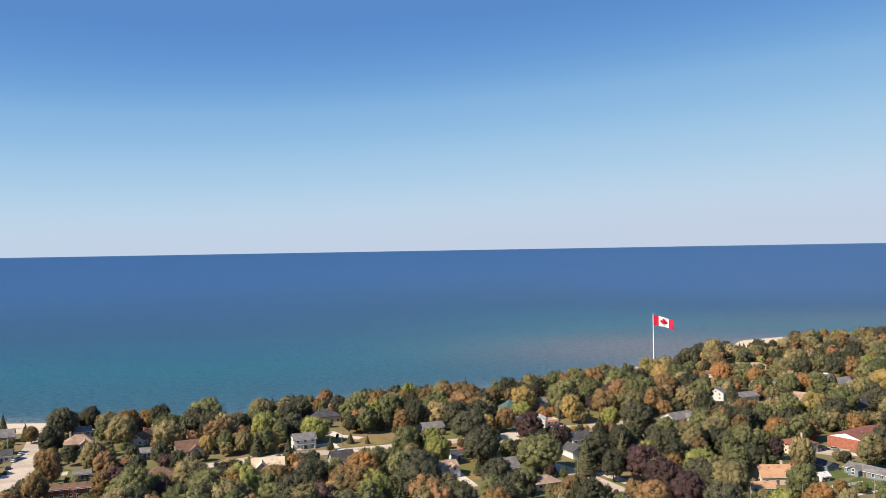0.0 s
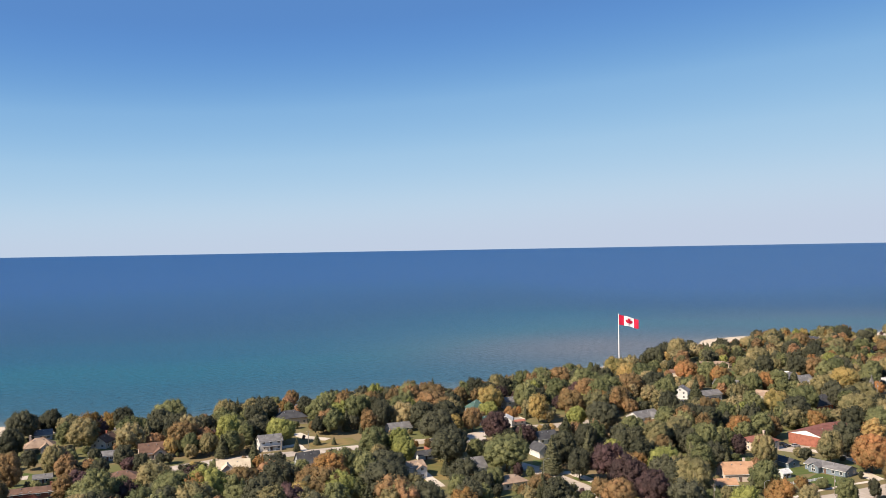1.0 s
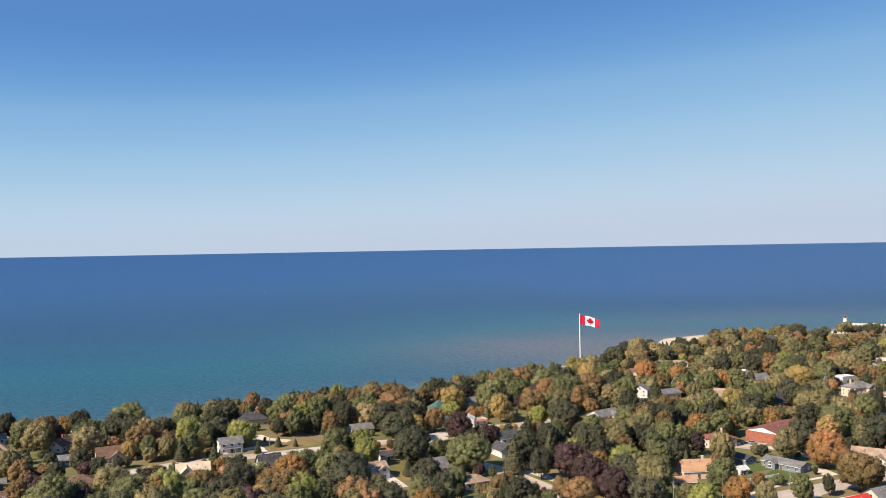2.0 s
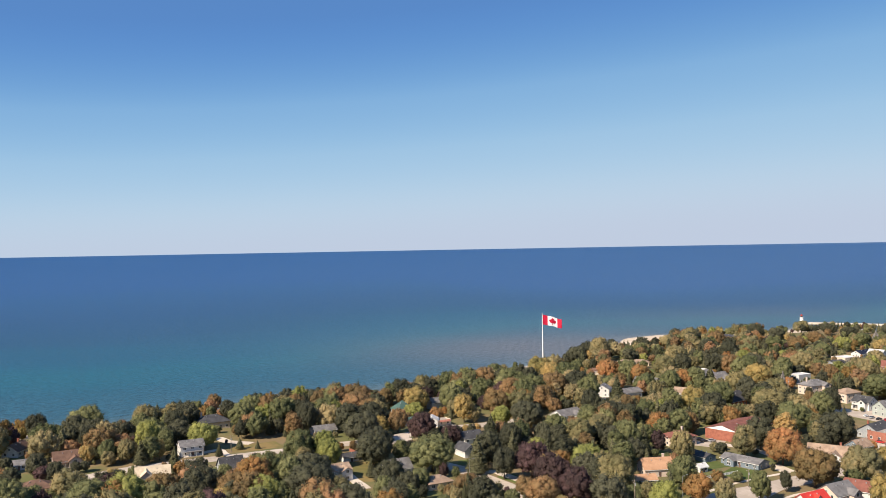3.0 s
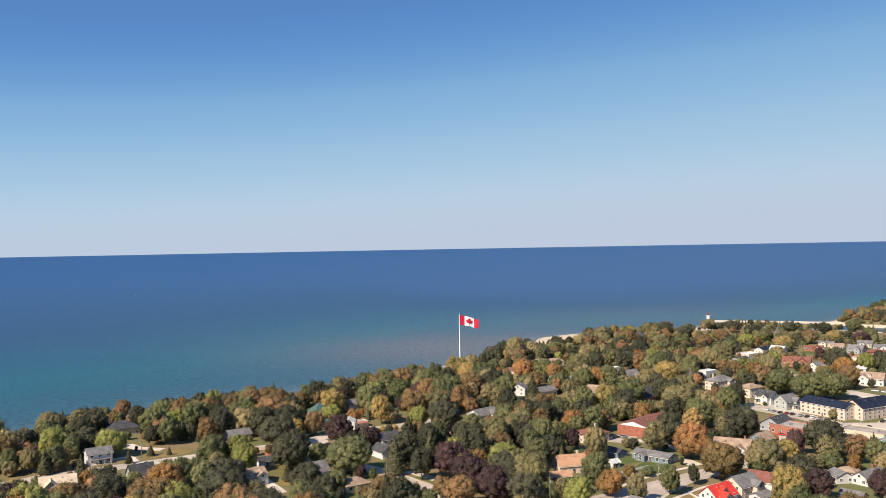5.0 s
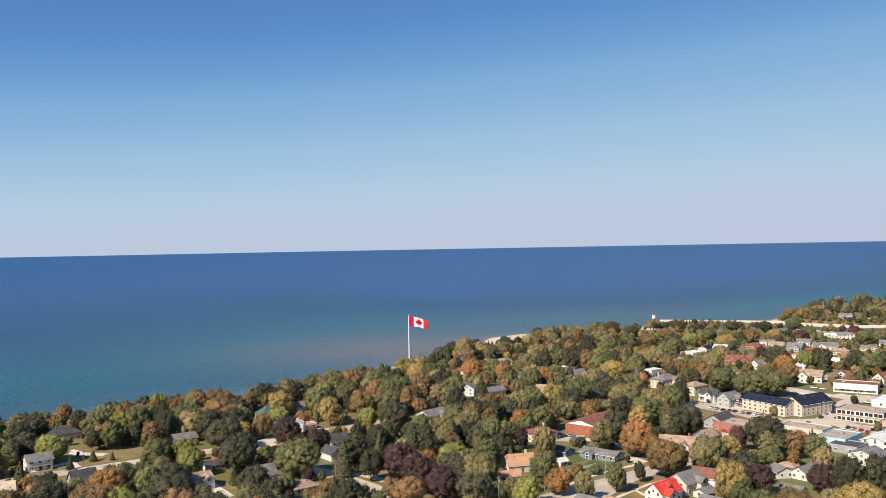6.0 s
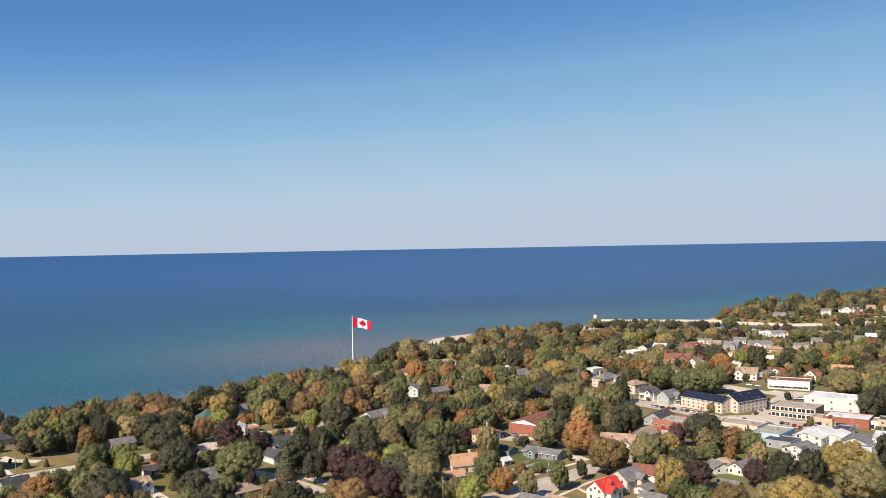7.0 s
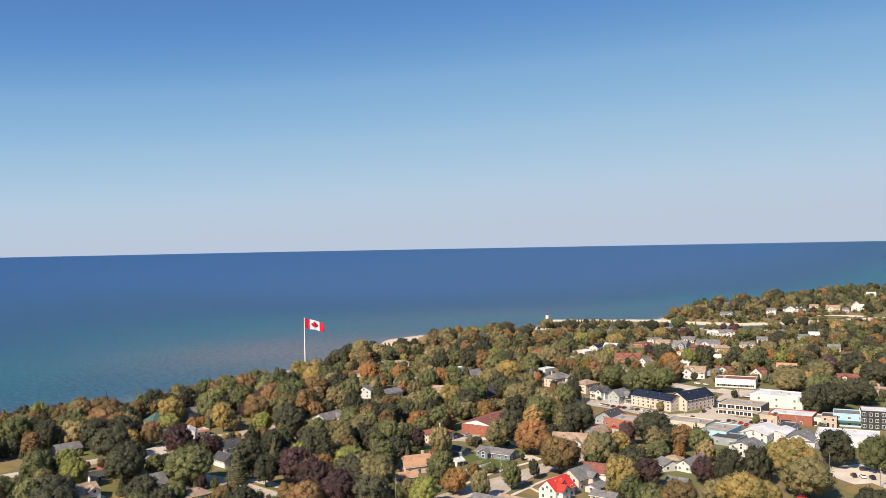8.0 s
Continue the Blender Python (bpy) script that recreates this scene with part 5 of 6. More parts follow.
for x_, y_, h_, w_ in [(410.6, 400.4, 17.5, 15.2), (465.3, 619.8, 17.5, 21.9), (593.8, 871.8, 13.5, 16.9), (623.8, 851.8, 13.5, 15.2), (542.3, 864.7, 13.5, 16.9), (543.9, 905.1, 13.5, 16.9), (466.4, 875.4, 13.5, 16.9), (448.6, 887.0, 13.5, 16.9), (346.7, 735.5, 13.5, 16.9), (339.8, 765.4, 13.5, 16.9), (298.3, 810.5, 11.9, 10.2), (303.8, 859.5, 9.7, 8.4), (277.2, 671.6, 16.7, 14.3), (211.1, 748.9, 17.5, 20.4), (237.3, 801.6, 13.5, 16.9), (256.3, 790.2, 13.5, 10.9), (167.7, 596.1, 17.5, 20.4), (297.8, 659.8, 16.6, 14.3), (301.9, 500.2, 16.2, 11.6), (843.2, 862.4, 13.5, 16.9), (857.2, 852.5, 13.5, 15.8), (636.4, 666.3, 13.5, 16.9)]:
    tree("dark", x_, y_, h_, w_)
for x_, y_, h_, w_ in [(557.8, 503.5, 17.5, 21.9), (524.9, 454.2, 17.5, 21.9), (490.2, 598.5, 17.0, 18.3), (527.7, 603.0, 13.5, 16.9), (405.8, 464.4, 5.7, 4.9), (371.7, 391.5, 6.5, 4.3), (256.2, 365.6, 6.1, 2.4), (253.1, 364.5, 6.1, 2.4), (200.0, 380.7, 3.8, 2.3)]:
    tree("dark", x_, y_, h_, w_)
for x_, y_, h_, w_ in [(-238.6, 551.3, 10.2, 8.7), (-215.5, 538.3, 8.9, 7.7), (-159.8, 493.0, 13.5, 8.9), (-233.9, 488.5, 10.0, 8.6), (-182.8, 397.3, 17.5, 12.8), (-202.5, 434.2, 8.9, 7.7), (-173.8, 364.6, 15.1, 10.8), (-161.8, 409.9, 13.6, 10.6), (-148.1, 371.7, 13.8, 9.1), (-118.6, 571.3, 11.7, 10.0), (-84.9, 610.8, 13.5, 10.6), (-43.5, 540.5, 17.5, 12.9), (-26.6, 555.2, 15.4, 13.2), (-12.3, 563.5, 15.6, 11.2), (-1.2, 566.9, 17.5, 13.5), (11.1, 541.3, 17.5, 21.5), (19.6, 533.4, 14.8, 12.7), (-74.0, 377.5, 14.5, 15.5), (-43.7, 370.8, 14.6, 12.6), (13.7, 571.9, 17.5, 21.9), (31.8, 574.5, 13.8, 9.9), (34.2, 499.7, 13.9, 12.0)]:
    tree("rust", x_, y_, h_, w_)
for x_, y_, h_, w_ in [(98.7, 536.7, 17.5, 18.1), (114.8, 573.0, 17.5, 15.4), (130.3, 543.1, 17.0, 13.3), (97.6, 449.7, 10.3, 10.4), (177.3, 519.8, 13.2, 9.5), (193.9, 462.8, 12.6, 12.0), (82.3, 345.9, 13.4, 14.4), (78.7, 361.1, 9.3, 10.0), (54.7, 372.1, 8.9, 11.1), (204.7, 352.8, 17.5, 19.1), (216.7, 281.2, 12.6, 15.7), (409.9, 536.1, 17.5, 16.0), (483.2, 828.2, 13.5, 16.9), (440.2, 789.4, 13.5, 16.9), (377.7, 828.6, 13.5, 16.9), (276.3, 766.5, 11.0, 11.8), (106.4, 631.6, 17.2, 21.1), (150.2, 592.0, 17.5, 20.2), (308.5, 649.4, 17.5, 17.0), (554.5, 782.4, 13.5, 16.9), (786.5, 1020.0, 13.5, 16.9), (835.0, 1023.9, 13.5, 16.9)]:
    tree("rust", x_, y_, h_, w_)
for x_, y_, h_, w_ in [(627.9, 543.0, 13.5, 16.9), (562.5, 560.2, 13.5, 13.6), (599.0, 583.2, 13.5, 12.1), (300.5, 524.1, 10.0, 7.2)]:
    tree("rust", x_, y_, h_, w_)
for x_, y_, h_, w_ in [(-178.4, 476.4, 17.5, 16.9), (-152.7, 527.6, 12.7, 10.9), (-173.1, 423.2, 15.3, 11.0), (-126.2, 484.4, 10.1, 8.7), (-107.1, 456.6, 12.2, 8.8), (-116.5, 543.9, 15.4, 14.7), (-114.0, 388.1, 15.1, 16.3), (-35.7, 420.6, 7.9, 6.8), (60.4, 621.5, 15.8, 12.3), (68.7, 612.3, 13.6, 9.8), (94.4, 619.0, 15.0, 10.7), (136.8, 443.8, 17.5, 14.2), (123.4, 435.3, 17.5, 15.1), (116.4, 358.0, 17.5, 17.7), (165.4, 402.7, 16.2, 11.6), (153.7, 331.1, 12.4, 8.9), (198.6, 405.8, 16.8, 12.1), (258.6, 494.5, 17.5, 21.9), (229.3, 357.3, 15.9, 17.1), (276.0, 272.8, 17.5, 21.9), (234.6, 279.1, 11.5, 12.3), (455.1, 463.8, 17.5, 21.9)]:
    tree("olive", x_, y_, h_, w_)
for x_, y_, h_, w_ in [(501.7, 483.4, 17.5, 21.9), (580.7, 618.7, 13.5, 16.9), (390.1, 601.6, 17.5, 18.9), (447.0, 675.0, 13.5, 16.0), (538.6, 953.4, 14.0, 19.0), (382.8, 766.2, 13.5, 16.9), (365.7, 868.7, 13.5, 16.9), (326.5, 829.8, 13.5, 16.9), (293.0, 723.0, 17.5, 20.5), (234.9, 757.7, 17.5, 18.7), (140.4, 722.4, 10.2, 6.8), (257.3, 659.8, 17.5, 18.6), (273.2, 566.1, 17.5, 16.6), (281.0, 533.0, 17.5, 21.9), (370.2, 654.4, 17.5, 19.8), (657.4, 716.4, 13.5, 16.9), (687.8, 634.0, 13.5, 16.9), (798.3, 735.4, 13.5, 16.9), (586.7, 590.7, 13.5, 16.4), (762.2, 802.1, 13.5, 16.9), (335.7, 452.2, 6.1, 5.2)]:
    tree("olive", x_, y_, h_, w_)
for x_, y_, h_, w_ in [(-194.9, 494.6, 8.2, 7.1), (-148.2, 536.7, 17.5, 20.6), (-131.5, 365.8, 17.5, 15.7), (-124.4, 373.4, 12.3, 10.6), (-116.3, 457.7, 12.1, 9.4), (-90.1, 567.8, 13.3, 11.4), (-55.8, 523.0, 17.5, 16.0), (-52.4, 541.3, 17.5, 14.4), (-34.1, 530.2, 17.5, 16.2), (-19.9, 438.1, 17.0, 14.7), (-99.3, 361.7, 16.5, 17.7), (18.8, 364.6, 11.5, 9.9), (-73.5, 362.1, 10.4, 13.1), (-132.3, 355.0, 12.5, 15.3), (-51.9, 405.1, 9.6, 8.2), (73.2, 561.2, 17.5, 17.2), (79.0, 619.0, 17.2, 14.8), (44.2, 410.7, 17.5, 21.9), (98.5, 585.8, 16.4, 14.1), (123.2, 568.4, 17.5, 17.7), (113.5, 449.0, 17.2, 12.3), (141.7, 481.3, 15.5, 13.3)]:
    tree("green", x_, y_, h_, w_)
for x_, y_, h_, w_ in [(145.7, 423.8, 17.5, 12.0), (186.7, 458.1, 15.3, 13.2), (204.0, 514.4, 17.0, 14.6), (179.0, 488.4, 16.0, 13.8), (147.2, 358.8, 15.2, 13.0), (119.4, 341.3, 9.1, 9.8), (35.2, 381.9, 9.6, 10.4), (171.9, 338.0, 12.8, 9.2), (252.5, 454.2, 17.5, 20.7), (282.8, 348.5, 13.9, 12.0), (209.6, 290.0, 10.2, 12.7), (332.8, 288.6, 17.1, 14.7), (454.9, 436.2, 17.5, 20.8), (503.1, 555.0, 17.5, 21.9), (377.9, 507.2, 17.5, 21.9), (361.3, 510.7, 17.5, 21.9), (356.1, 534.6, 17.5, 21.2), (670.3, 864.2, 13.5, 16.9), (434.5, 734.4, 13.5, 16.9), (422.9, 800.2, 13.5, 16.9), (263.3, 761.2, 13.5, 12.7), (222.3, 643.6, 17.5, 16.1)]:
    tree("green", x_, y_, h_, w_)
for x_, y_, h_, w_ in [(152.3, 734.1, 10.3, 4.9), (94.3, 631.3, 17.5, 16.8), (124.4, 620.2, 17.5, 21.9), (171.1, 639.3, 17.5, 21.9), (133.4, 588.0, 17.5, 21.9), (167.9, 569.0, 17.5, 15.7), (216.0, 592.0, 15.0, 15.5), (231.7, 583.5, 17.5, 14.1), (253.5, 592.7, 17.5, 17.0), (242.1, 528.1, 17.5, 19.2), (320.6, 642.3, 17.5, 17.0), (284.3, 481.6, 17.2, 14.8), (342.6, 634.0, 16.5, 14.2), (519.1, 805.1, 13.5, 16.3), (620.3, 775.5, 13.5, 16.9), (645.4, 724.1, 13.5, 16.9), (208.1, 301.3, 11.5, 9.9), (178.5, 371.5, 3.5, 4.4), (170.5, 374.6, 3.9, 4.8), (261.3, 353.8, 8.6, 10.7), (383.4, 459.2, 5.8, 5.5), (356.9, 390.9, 6.9, 4.2)]:
    tree("green", x_, y_, h_, w_)
for x_, y_, h_, w_ in [(376.7, 362.8, 5.3, 3.5), (321.9, 500.6, 2.9, 2.8), (175.6, 366.8, 4.6, 5.7)]:
    tree("green", x_, y_, h_, w_)
for x_, y_, h_, w_ in [(-240.6, 495.7, 9.8, 5.8), (-279.8, 547.5, 10.3, 4.9), (-98.4, 450.7, 12.6, 8.0), (-99.5, 568.2, 14.5, 11.4), (-78.6, 430.4, 12.8, 7.6), (-25.8, 440.7, 11.9, 7.1), (-52.6, 475.7, 6.1, 4.5), (-43.2, 474.5, 4.5, 2.9), (-61.6, 461.1, 6.9, 4.3), (14.8, 405.9, 8.3, 4.9), (64.7, 403.4, 17.5, 11.0), (83.0, 469.1, 14.0, 9.5), (152.6, 421.5, 15.6, 7.8), (294.6, 368.3, 10.6, 5.0), (285.4, 753.0, 13.5, 13.7), (257.9, 813.1, 11.8, 5.6), (125.4, 703.9, 8.9, 4.2), (186.3, 563.6, 17.5, 11.8), (264.5, 591.7, 17.5, 12.8), (533.6, 768.2, 13.5, 16.9), (464.6, 563.9, 17.5, 14.4), (301.6, 375.2, 10.1, 4.8)]:
    tree("spruce", x_, y_, h_, w_)
for x_, y_, h_, w_ in [(-126.8, 457.7, 9.7, 7.6), (-91.1, 458.7, 10.9, 6.2), (-31.5, 617.4, 8.5, 10.7), (-47.3, 360.2, 11.4, 12.3), (-102.5, 413.0, 8.0, 10.0), (75.6, 519.2, 17.5, 12.5), (220.2, 515.5, 17.5, 18.6), (244.3, 362.8, 13.5, 12.9), (207.9, 307.0, 17.5, 14.0), (294.7, 301.0, 17.5, 21.9), (239.3, 271.5, 15.9, 19.6), (249.6, 270.3, 12.1, 14.9), (161.0, 678.7, 17.5, 21.9), (161.6, 644.7, 17.5, 17.5), (302.9, 597.4, 17.5, 21.9), (503.5, 749.7, 13.5, 16.9), (574.4, 769.6, 13.5, 16.9), (206.1, 312.9, 5.9, 5.1)]:
    tree("gold", x_, y_, h_, w_)
for x_, y_, h_, w_ in [(-101.5, 479.9, 16.7, 13.0), (-72.9, 479.1, 15.0, 16.1), (-3.0, 535.3, 14.8, 10.6), (-7.1, 438.9, 16.4, 11.7), (-86.9, 369.3, 16.6, 17.9), (-30.8, 359.9, 15.3, 14.6), (-4.6, 425.6, 14.6, 11.4), (47.2, 539.0, 10.0, 12.5), (95.3, 501.5, 12.8, 12.2), (113.6, 387.2, 15.1, 16.3), (128.2, 331.3, 12.6, 12.0), (480.1, 776.8, 13.5, 16.9), (332.9, 677.6, 17.3, 14.9), (957.9, 1001.8, 13.5, 16.9), (477.9, 601.7, 15.3, 13.1)]:
    tree("lime", x_, y_, h_, w_)
for x_, y_, h_, w_ in [(-37.7, 384.2, 16.9, 18.2), (98.5, 455.2, 8.7, 9.3), (175.3, 460.1, 13.7, 13.1), (147.1, 342.9, 11.7, 12.6), (210.2, 390.4, 17.5, 19.5), (436.6, 574.4, 17.5, 19.0), (208.6, 651.4, 17.5, 18.0), (228.4, 634.4, 14.9, 16.0), (245.1, 594.4, 16.0, 15.3)]:
    tree("orange", x_, y_, h_, w_)
for x_, y_, h_, w_ in [(45.1, 468.5, 17.5, 15.7), (36.5, 445.0, 7.6, 6.0), (60.4, 466.2, 10.2, 12.5), (87.9, 390.2, 16.9, 16.1), (91.9, 365.1, 17.5, 17.7), (97.1, 348.0, 15.3, 14.6), (161.4, 424.0, 11.9, 7.9), (263.4, 383.2, 13.0, 9.3), (224.9, 312.8, 13.6, 13.0), (251.0, 307.7, 12.4, 10.7), (595.2, 756.3, 13.5, 16.4), (931.6, 1098.8, 13.5, 16.9), (682.1, 778.8, 12.6, 13.6), (943.3, 1012.9, 13.5, 16.3)]:
    tree("purple", x_, y_, h_, w_)
for x_, y_, h_, w_ in [(300.2, 556.1, 17.5, 8.3), (267.8, 555.1, 11.0, 6.5), (538.7, 812.8, 13.5, 11.5)]:
    tree("blue_spruce", x_, y_, h_, w_)

# ---- flag, pier and light tower ----
FX, FY = 192.0, 797.0
pole = root("flagpole", FX, FY, ground_z(FX, FY), 0, "very tall white steel flagpole standing by the beach", "flagpole")
PH = 47.2 - ground_z(FX, FY)
part("mast", rod(bmesh.new(), (0, 0, -0.3), (0, 0, PH), 0.55, 0.34, 16), TRIM, pole)
part("base", rod(bmesh.new(), (0, 0, -0.2), (0, 0, 0.8), 1.4, 1.1, 16), CONCRETE, pole)
_bm = bmesh.new()
bmesh.ops.create_uvsphere(_bm, u_segments=12, v_segments=8, radius=0.55, matrix=Matrix.Translation((0, 0, PH + 0.3)))
part("finial", _bm, STEEL, pole)


def flag_point(u, v, lift=0.0):
    """A place on the flying cloth: u along the fly, v down the hoist, each 0 to 1."""
    out = 18.4 * u * (1 - 0.04 * u)
    wave = 0.9 * u * math.sin(u * 10.5 + v * 1.2)
    sag = 4.7 * u ** 1.1 + 0.45 * math.sin(u * 9.0 + 0.6) * u
    return Vector((0.45 + out, wave - lift, -v * 9.2 * (1 - 0.10 * u) - sag))


def cloth(name, u0, u1, material, parent, label):
    bm = bmesh.new()
    n_, m_ = 14, 8
    for lift in (0.03, -0.03):
        g = [[bm.verts.new(flag_point(u0 + (u1 - u0) * i / n_, j / m_, lift)) for j in range(m_ + 1)] for i in range(n_ + 1)]
        for i in range(n_):
            for j in range(m_):
                q = (g[i][j], g[i][j + 1], g[i + 1][j + 1], g[i + 1][j])
                bm.faces.new(q if lift > 0 else q[::-1])
    for f in bm.faces:
        f.smooth = True
    return part(name, bm, material, parent, label)


flag = root("flag", FX, FY, 46.6, -16, "large red and white flag with a red leaf, flying", "flag")
cloth("red_bar", 0.0, 0.25, FLAG_RED, flag, "red cloth bar")
cloth("red_bar", 0.75, 1.0, FLAG_RED, flag, "red cloth bar")
cloth("white_panel", 0.25, 0.75, FLAG_WHITE, flag, "white cloth panel")
# half of the leaf's outline, mirrored: across, down
HALF = [(0.0, -0.40), (0.075, -0.26), (0.155, -0.30), (0.125, -0.09), (0.24, -0.20), (0.265, -0.13), (0.37, -0.15), (0.335, -0.04), (0.385, 0.0), (0.215, 0.14), (0.235, 0.20), (0.02, 0.175), (0.03, 0.38)]
_bm = bmesh.new()
for lift in (0.3, -0.3):
    for sgn in (1, -1):
        rim = [flag_point(0.5 + sgn * a * 0.5, 0.5 + b, lift) for a, b in HALF]
        hub = _bm.verts.new(flag_point(0.5, 0.02 + 0.5, lift))
        vs = [_bm.verts.new(p) for p in rim]
        low = _bm.verts.new(flag_point(0.5, 0.88, lift))
        for a, b in zip(vs, vs[1:] + [low]):
            _bm.faces.new((hub, a, b))
part("leaf_emblem", _bm, FLAG_RED, flag, "red leaf")

# breakwater on the far side of the river mouth
pier = root("breakwater", 0, 0, 0, 0, "long pale concrete and rock breakwater in the lake", "breakwater")
PA, PB = Vector((622, 1083, 0)), Vector((768, 985, 0))
_len, _mid = (PB - PA).length, (PA + PB) / 2
pier.matrix_world = pose(_mid.x, _mid.y, 0, 0, 0, math.degrees(math.atan2(PB.y - PA.y, PB.x - PA.x)))
for i in range(12):
    s = _len / 12
    part("slab", box(bmesh.new(), -_len / 2 + s * (i + 0.5), 0, -3, s - 0.12, 7.5, 5.4 + 0.12 * math.sin(i * 2.1)), CONCRETE, pier)
rk = np.random.default_rng(3)
bv, bf = BALL1
_v, _f = [], []
for i in range(260):
    c = np.array([rk.uniform(-_len / 2 - 6, _len / 2), rk.choice([-1, 1]) * rk.uniform(3.8, 6.5), rk.uniform(-0.4, 0.9)])
    _v.append(bv * rk.uniform(0.6, 1.5, 3) + c)
    _f.append(bf + 12 * i)
_me = bpy.data.meshes.new("rubble")
_me.from_pydata(np.concatenate(_v).tolist(), [], np.concatenate(_f).tolist())
_me.materials.append(ROCK)
_ob = new("rubble", _me)
_ob.parent = pier
tagged(_ob, kind="stuff")

lx, ly = 1180 * math.sin(radians(29.48)), 1180 * math.cos(radians(29.48))
tower = root("light_tower", lx, ly, 4.2, 0, "small white harbour light tower with a red lantern roof", "lighthouse")
part("shaft", rod(bmesh.new(), (0, 0, -1), (0, 0, 10.5), 2.9, 1.9, 8), TRIM, tower)
part("base", rod(bmesh.new(), (0, 0, -5.0), (0, 0, -0.9), 4.0, 3.6, 8), CONCRETE, tower)
part("gallery", rod(bmesh.new(), (0, 0, 10.5), (0, 0, 10.9), 2.6, 2.6, 8), TRIM, tower)
part("lantern", rod(bmesh.new(), (0, 0, 10.9), (0, 0, 12.8), 1.3, 1.3, 8), GLASS, tower)
part("lantern_roof", rod(bmesh.new(), (0, 0, 12.8), (0, 0, 14.4), 1.7, 0.1, 8), WALLS["red"], tower)

# a small boat far out
boat = root("sailboat", -270.0, 2198.0, 1.0, 70, "tiny white sailboat far out on the lake", "sailboat")
boat.matrix_world = boat.matrix_world @ Matrix.Diagonal((0.6, 0.6, 0.6, 1))
part("hull", loft(bmesh.new(), [(-3.6, 0.9, -0.2, 0.9), (-1.0, 1.3, -0.4, 0.85), (2.0, 1.0, -0.3, 0.95), (4.0, 0.1, 0.3, 1.1)]), TRIM, boat)
part("mast", rod(bmesh.new(), (0.6, 0, 0.6), (0.6, 0, 9.5), 0.09, 0.05), STEEL, boat)
part("sail", solid(bmesh.new(), [(0.4, -0.03, 1.6), (-3.2, -0.03, 1.7), (0.45, -0.03, 9.2), (0.4, 0.03, 1.6), (-3.2, 0.03, 1.7), (0.45, 0.03, 9.2)], [(0, 2, 1), (3, 4, 5), (0, 1, 4, 3), (1, 2, 5, 4), (2, 0, 3, 5)]), FLAG_WHITE, boat)

# ---- woods: town trees between the named ones, and the far shore ----
MID = {s: [crown_data(60 + i + k * 7, *SIZE[s], 44, 2800, 0.42, s) for i in range(3)] for k, s in enumerate(("round", "broad", "tall"))}
MID["cone"] = [crown_data(90 + i, *SIZE["cone"], 11, 1900, 0.42, "cone") for i in range(2)]
FAR = {s: [crown_data(120 + i, *SIZE[s], 15, 620, 0.85, s) for i in range(3)] for s in ("round", "tall")}
FAR["cone"] = [crown_data(140, *SIZE["cone"], 8, 420, 0.8, "cone")]
wood_rng = np.random.default_rng(17)
OPEN_XY = np.array(OPEN)
BUILT_XY = np.array(BUILT_SPOTS)
NAMED = np.array([(o.location.x, o.location.y, o.matrix_world.to_scale()[0] * 7.5) for o in bpy.data.objects if o.name.startswith("tree")])
HEAPS = {}
CENTRE = [(306.1, 493.2), (362.4, 533.4), (416.7, 538.4), (456.5, 492.6), (443.8, 428.1), (485.4, 398.9), (315.8, 254.9), (316.3, 295.9), (297.1, 344.8), (316.8, 415.1), (309.0, 437.6), (276.3, 436.3)]


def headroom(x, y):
    """How tall a tree may grow here: nothing on paving or in a house, low where it would hide a building from the
    camera.
    """
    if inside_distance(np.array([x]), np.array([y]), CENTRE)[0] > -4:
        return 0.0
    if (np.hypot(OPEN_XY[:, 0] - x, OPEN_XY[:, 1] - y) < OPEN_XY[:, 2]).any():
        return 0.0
    d = np.hypot(BUILT_XY[:, 0] - x, BUILT_XY[:, 1] - y)
    if (d < BUILT_XY[:, 2] * 0.5 + 3.5).any():
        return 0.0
    # sight corridors to the camera at the origin: distance before each building, and off its middle
    r = np.hypot(BUILT_XY[:, 0], BUILT_XY[:, 1])
    ux, uy = BUILT_XY[:, 0] / r, BUILT_XY[:, 1] / r
    ahead = (BUILT_XY[:, 0] - x) * ux + (BUILT_XY[:, 1] - y) * uy
    side = np.abs((BUILT_XY[:, 0] - x) * uy - (BUILT_XY[:, 1] - y) * ux)
    hit = (ahead > 0) & (ahead < 70) & (side < BUILT_XY[:, 2] * 0.5 + 6.0)
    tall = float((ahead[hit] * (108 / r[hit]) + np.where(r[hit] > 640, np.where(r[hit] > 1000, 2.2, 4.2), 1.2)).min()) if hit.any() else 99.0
    # and the same for streets and other open spots, kept in the camera's view
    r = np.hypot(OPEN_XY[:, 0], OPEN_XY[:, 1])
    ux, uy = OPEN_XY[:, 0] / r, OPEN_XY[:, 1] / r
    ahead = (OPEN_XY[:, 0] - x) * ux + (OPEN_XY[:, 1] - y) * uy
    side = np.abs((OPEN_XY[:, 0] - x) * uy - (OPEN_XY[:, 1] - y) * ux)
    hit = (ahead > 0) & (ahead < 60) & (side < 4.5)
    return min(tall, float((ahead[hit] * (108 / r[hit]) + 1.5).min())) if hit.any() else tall


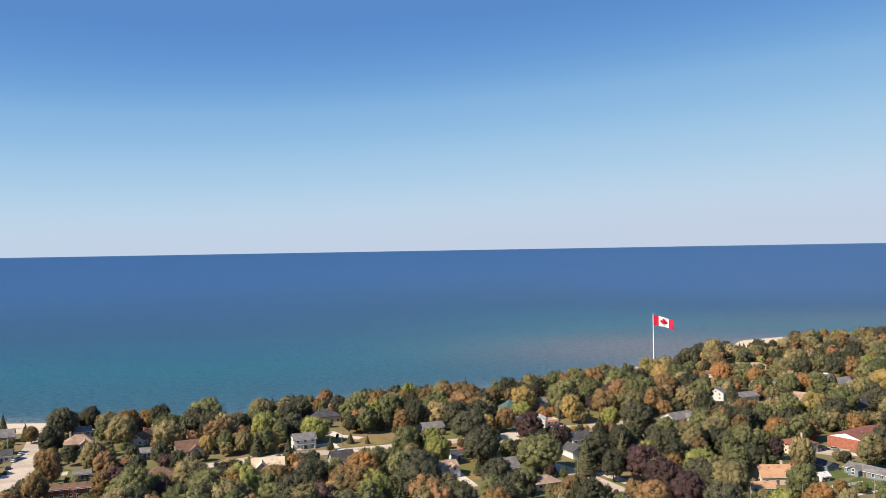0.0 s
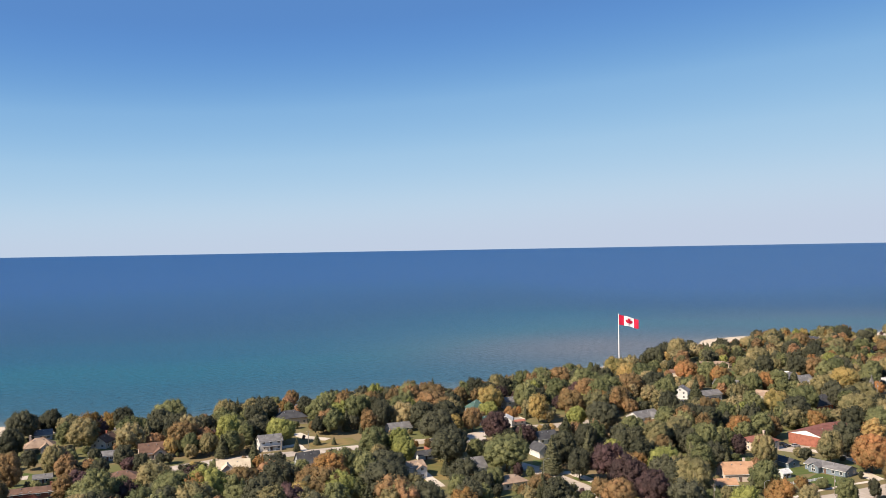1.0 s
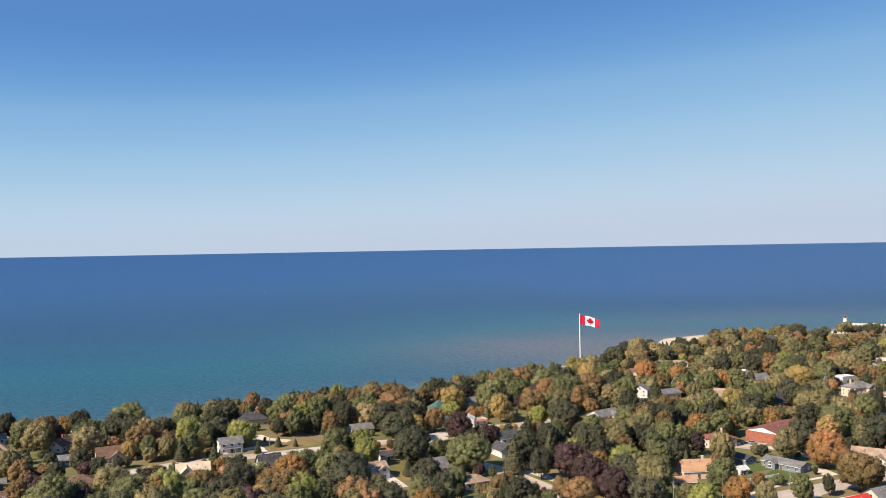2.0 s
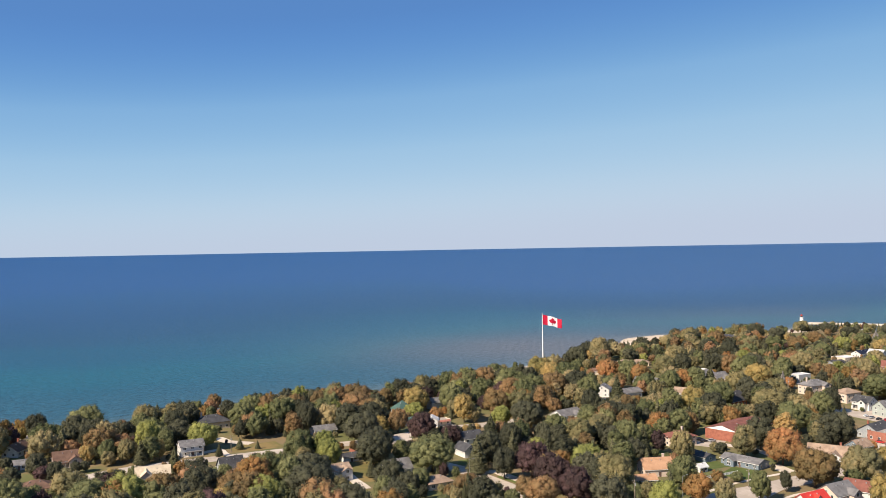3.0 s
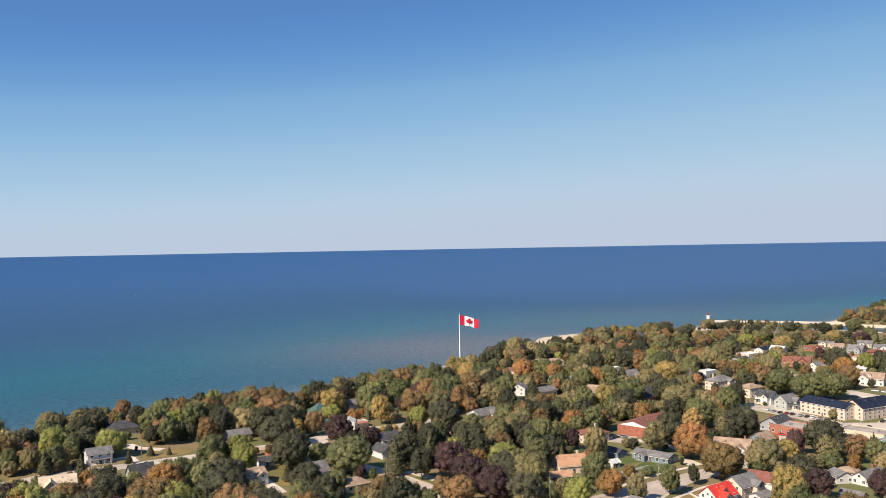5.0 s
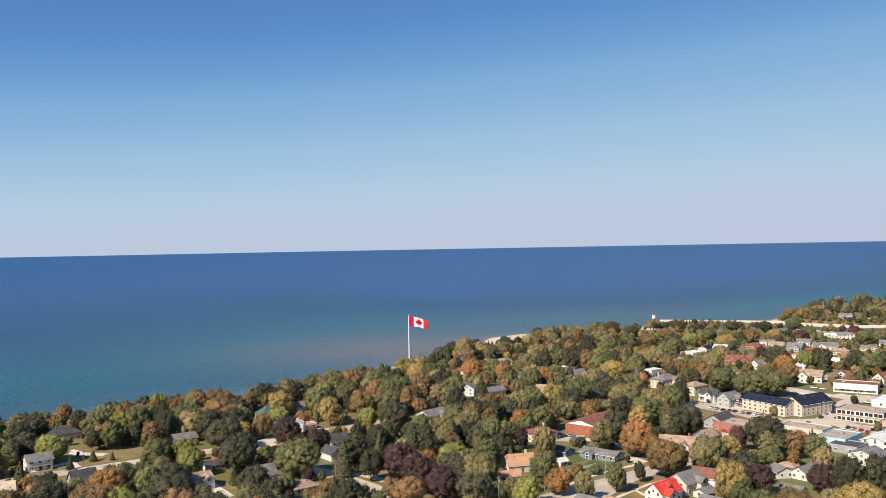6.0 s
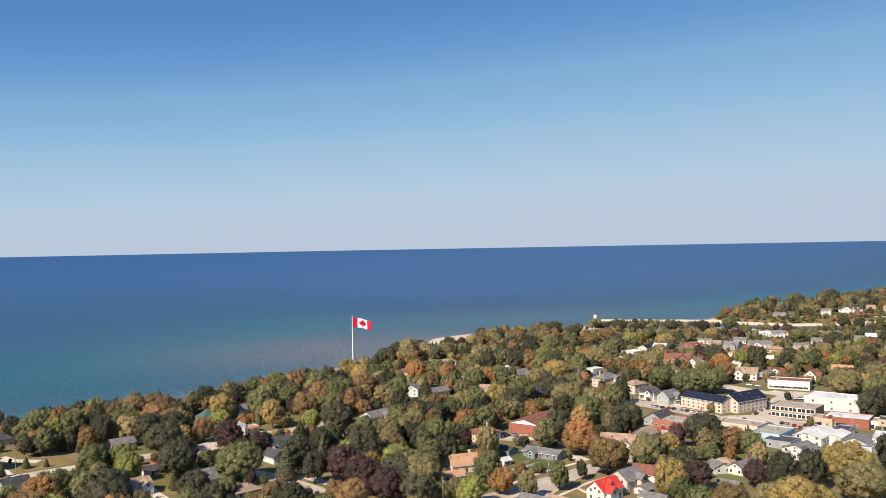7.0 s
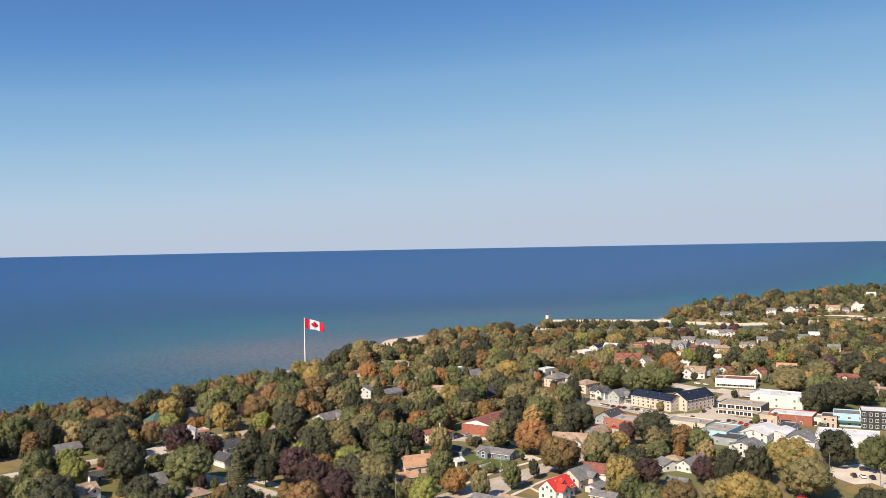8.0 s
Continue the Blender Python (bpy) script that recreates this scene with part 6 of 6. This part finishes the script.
def heap(kind, shape, stock, x, y, high, wide, turn, where):
    shape = shape if shape in stock else "round"
    v, t, nm = stock[shape][int(wood_rng.integers(len(stock[shape])))]
    h0, w0 = SIZE[shape]
    c, s = math.cos(turn), math.sin(turn)
    p = v * (wide / w0, wide / w0, high / h0)
    p = np.stack([p[:, 0] * c - p[:, 1] * s + x, p[:, 0] * s + p[:, 1] * c + y, p[:, 2] + ground_z(x, y)], 1)
    nm = np.stack([nm[:, 0] * c - nm[:, 1] * s, nm[:, 0] * s + nm[:, 1] * c, nm[:, 2]], 1)
    HEAPS.setdefault((where, kind), []).append((p, t, nm, np.full(len(p), wood_rng.uniform(-1, 1))))


MIX = ["green", "dark", "olive", "rust", "orange", "gold", "lime", "purple"]
SHARE = np.array([0.28, 0.24, 0.21, 0.13, 0.05, 0.035, 0.03, 0.025])
FAR_SHARE = np.array([0.34, 0.20, 0.30, 0.11, 0.01, 0.01, 0.02, 0.01])
NEAR_SHARE = np.array([0.24, 0.37, 0.14, 0.13, 0.03, 0.02, 0.02, 0.05])
for gy in np.arange(330, 1010, 10.5):
    for gx in np.arange(-420, 1000, 10.5):
        x, y = gx + wood_rng.uniform(-5, 5), gy + wood_rng.uniform(-5, 5)
        az, r = math.degrees(math.atan2(x, y)), math.hypot(x, y)
        if not (-34 < az < 56 and 335 < r < 1150):
            continue
        off = float(inside_distance(np.array([x]), np.array([y]), TOWN)[0])
        if off < 24:
            continue
        if (np.hypot(NAMED[:, 0] - x, NAMED[:, 1] - y) < NAMED[:, 2] * 0.7).any():
            continue
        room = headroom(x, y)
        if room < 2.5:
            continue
        high = min(float(wood_rng.choice([wood_rng.uniform(6, 11), wood_rng.uniform(11, 17)])), room) * (0.75 if off < 45 else 1)
        if r > 820:
            high = min(high * 1.1, 14.0, room) if az < 27 or az > 45 else min(high * 0.72, 9.5)
        if r > 700 and wood_rng.random() < 0.25:
            continue
        wide = high * float(wood_rng.uniform(0.66, 1.08))
        share = NEAR_SHARE if r < 540 and az < 24 else SHARE
        kind = MIX[int(wood_rng.choice(8, p=share / share.sum()))]
        shape = "tall" if wide < high * 0.8 else "broad" if wide > high * 0.94 else "round"
        if wood_rng.random() < (0.16 if az > 12 else 0.09):
            kind, shape, wide = "spruce", "cone", high * 0.5
        heap(kind, shape, MID if r < 760 else FAR, x, y, high, wide, float(wood_rng.uniform(0, 6.28)), "town")
for i in range(2600):
    az, r = radians(float(wood_rng.uniform(28, 56))), float(wood_rng.uniform(1050, 2300))
    x, y = r * math.sin(az), r * math.cos(az)
    off = float(inside_distance(np.array([x]), np.array([y]), NORTH)[0])
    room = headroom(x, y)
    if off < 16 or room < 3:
        continue
    high = min(float(wood_rng.uniform(9, 17)) * (0.55 if off < 70 and r < 1250 else 1), room)
    kind = MIX[int(wood_rng.choice(8, p=FAR_SHARE / FAR_SHARE.sum()))]
    cone = wood_rng.random() < 0.15
    heap("spruce" if cone else kind, "cone" if cone else "round", FAR, x, y, high, high * (0.5 if cone else 0.9), float(wood_rng.uniform(0, 6.28)), "north")
# brush along the far strand
for i in range(1100):
    az, r = radians(float(wood_rng.uniform(37, 54))), float(wood_rng.uniform(1090, 1330))
    x, y = r * math.sin(az), r * math.cos(az)
    off = float(inside_distance(np.array([x]), np.array([y]), NORTH)[0])
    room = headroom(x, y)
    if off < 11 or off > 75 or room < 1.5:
        continue
    high = min(float(wood_rng.uniform(2.5, 6.5)), room)
    heap(["rust", "olive", "green"][int(wood_rng.integers(3))], "round", FAR, x, y, high, high * 1.5, float(wood_rng.uniform(0, 6.28)), "north")
for (where, kind), items in HEAPS.items():
    starts = np.cumsum([0] + [len(i[0]) for i in items])
    me = leaf_mesh("woods", LEAF[kind], np.concatenate([i[0] for i in items]), np.concatenate([i[1] + k for i, k in zip(items, starts)]), np.concatenate([i[2] for i in items]))
    me.attributes.new("tint", "FLOAT", "POINT").data.foreach_set("value", np.concatenate([i[3] for i in items]).astype(np.float32))
    tagged(new("woods", me), "%s crowns of %s" % (kind.replace("_", " ") + "-leaved", "trees filling the town" if where == "town" else "woods on the far river bank"), "trees", kind="stuff")
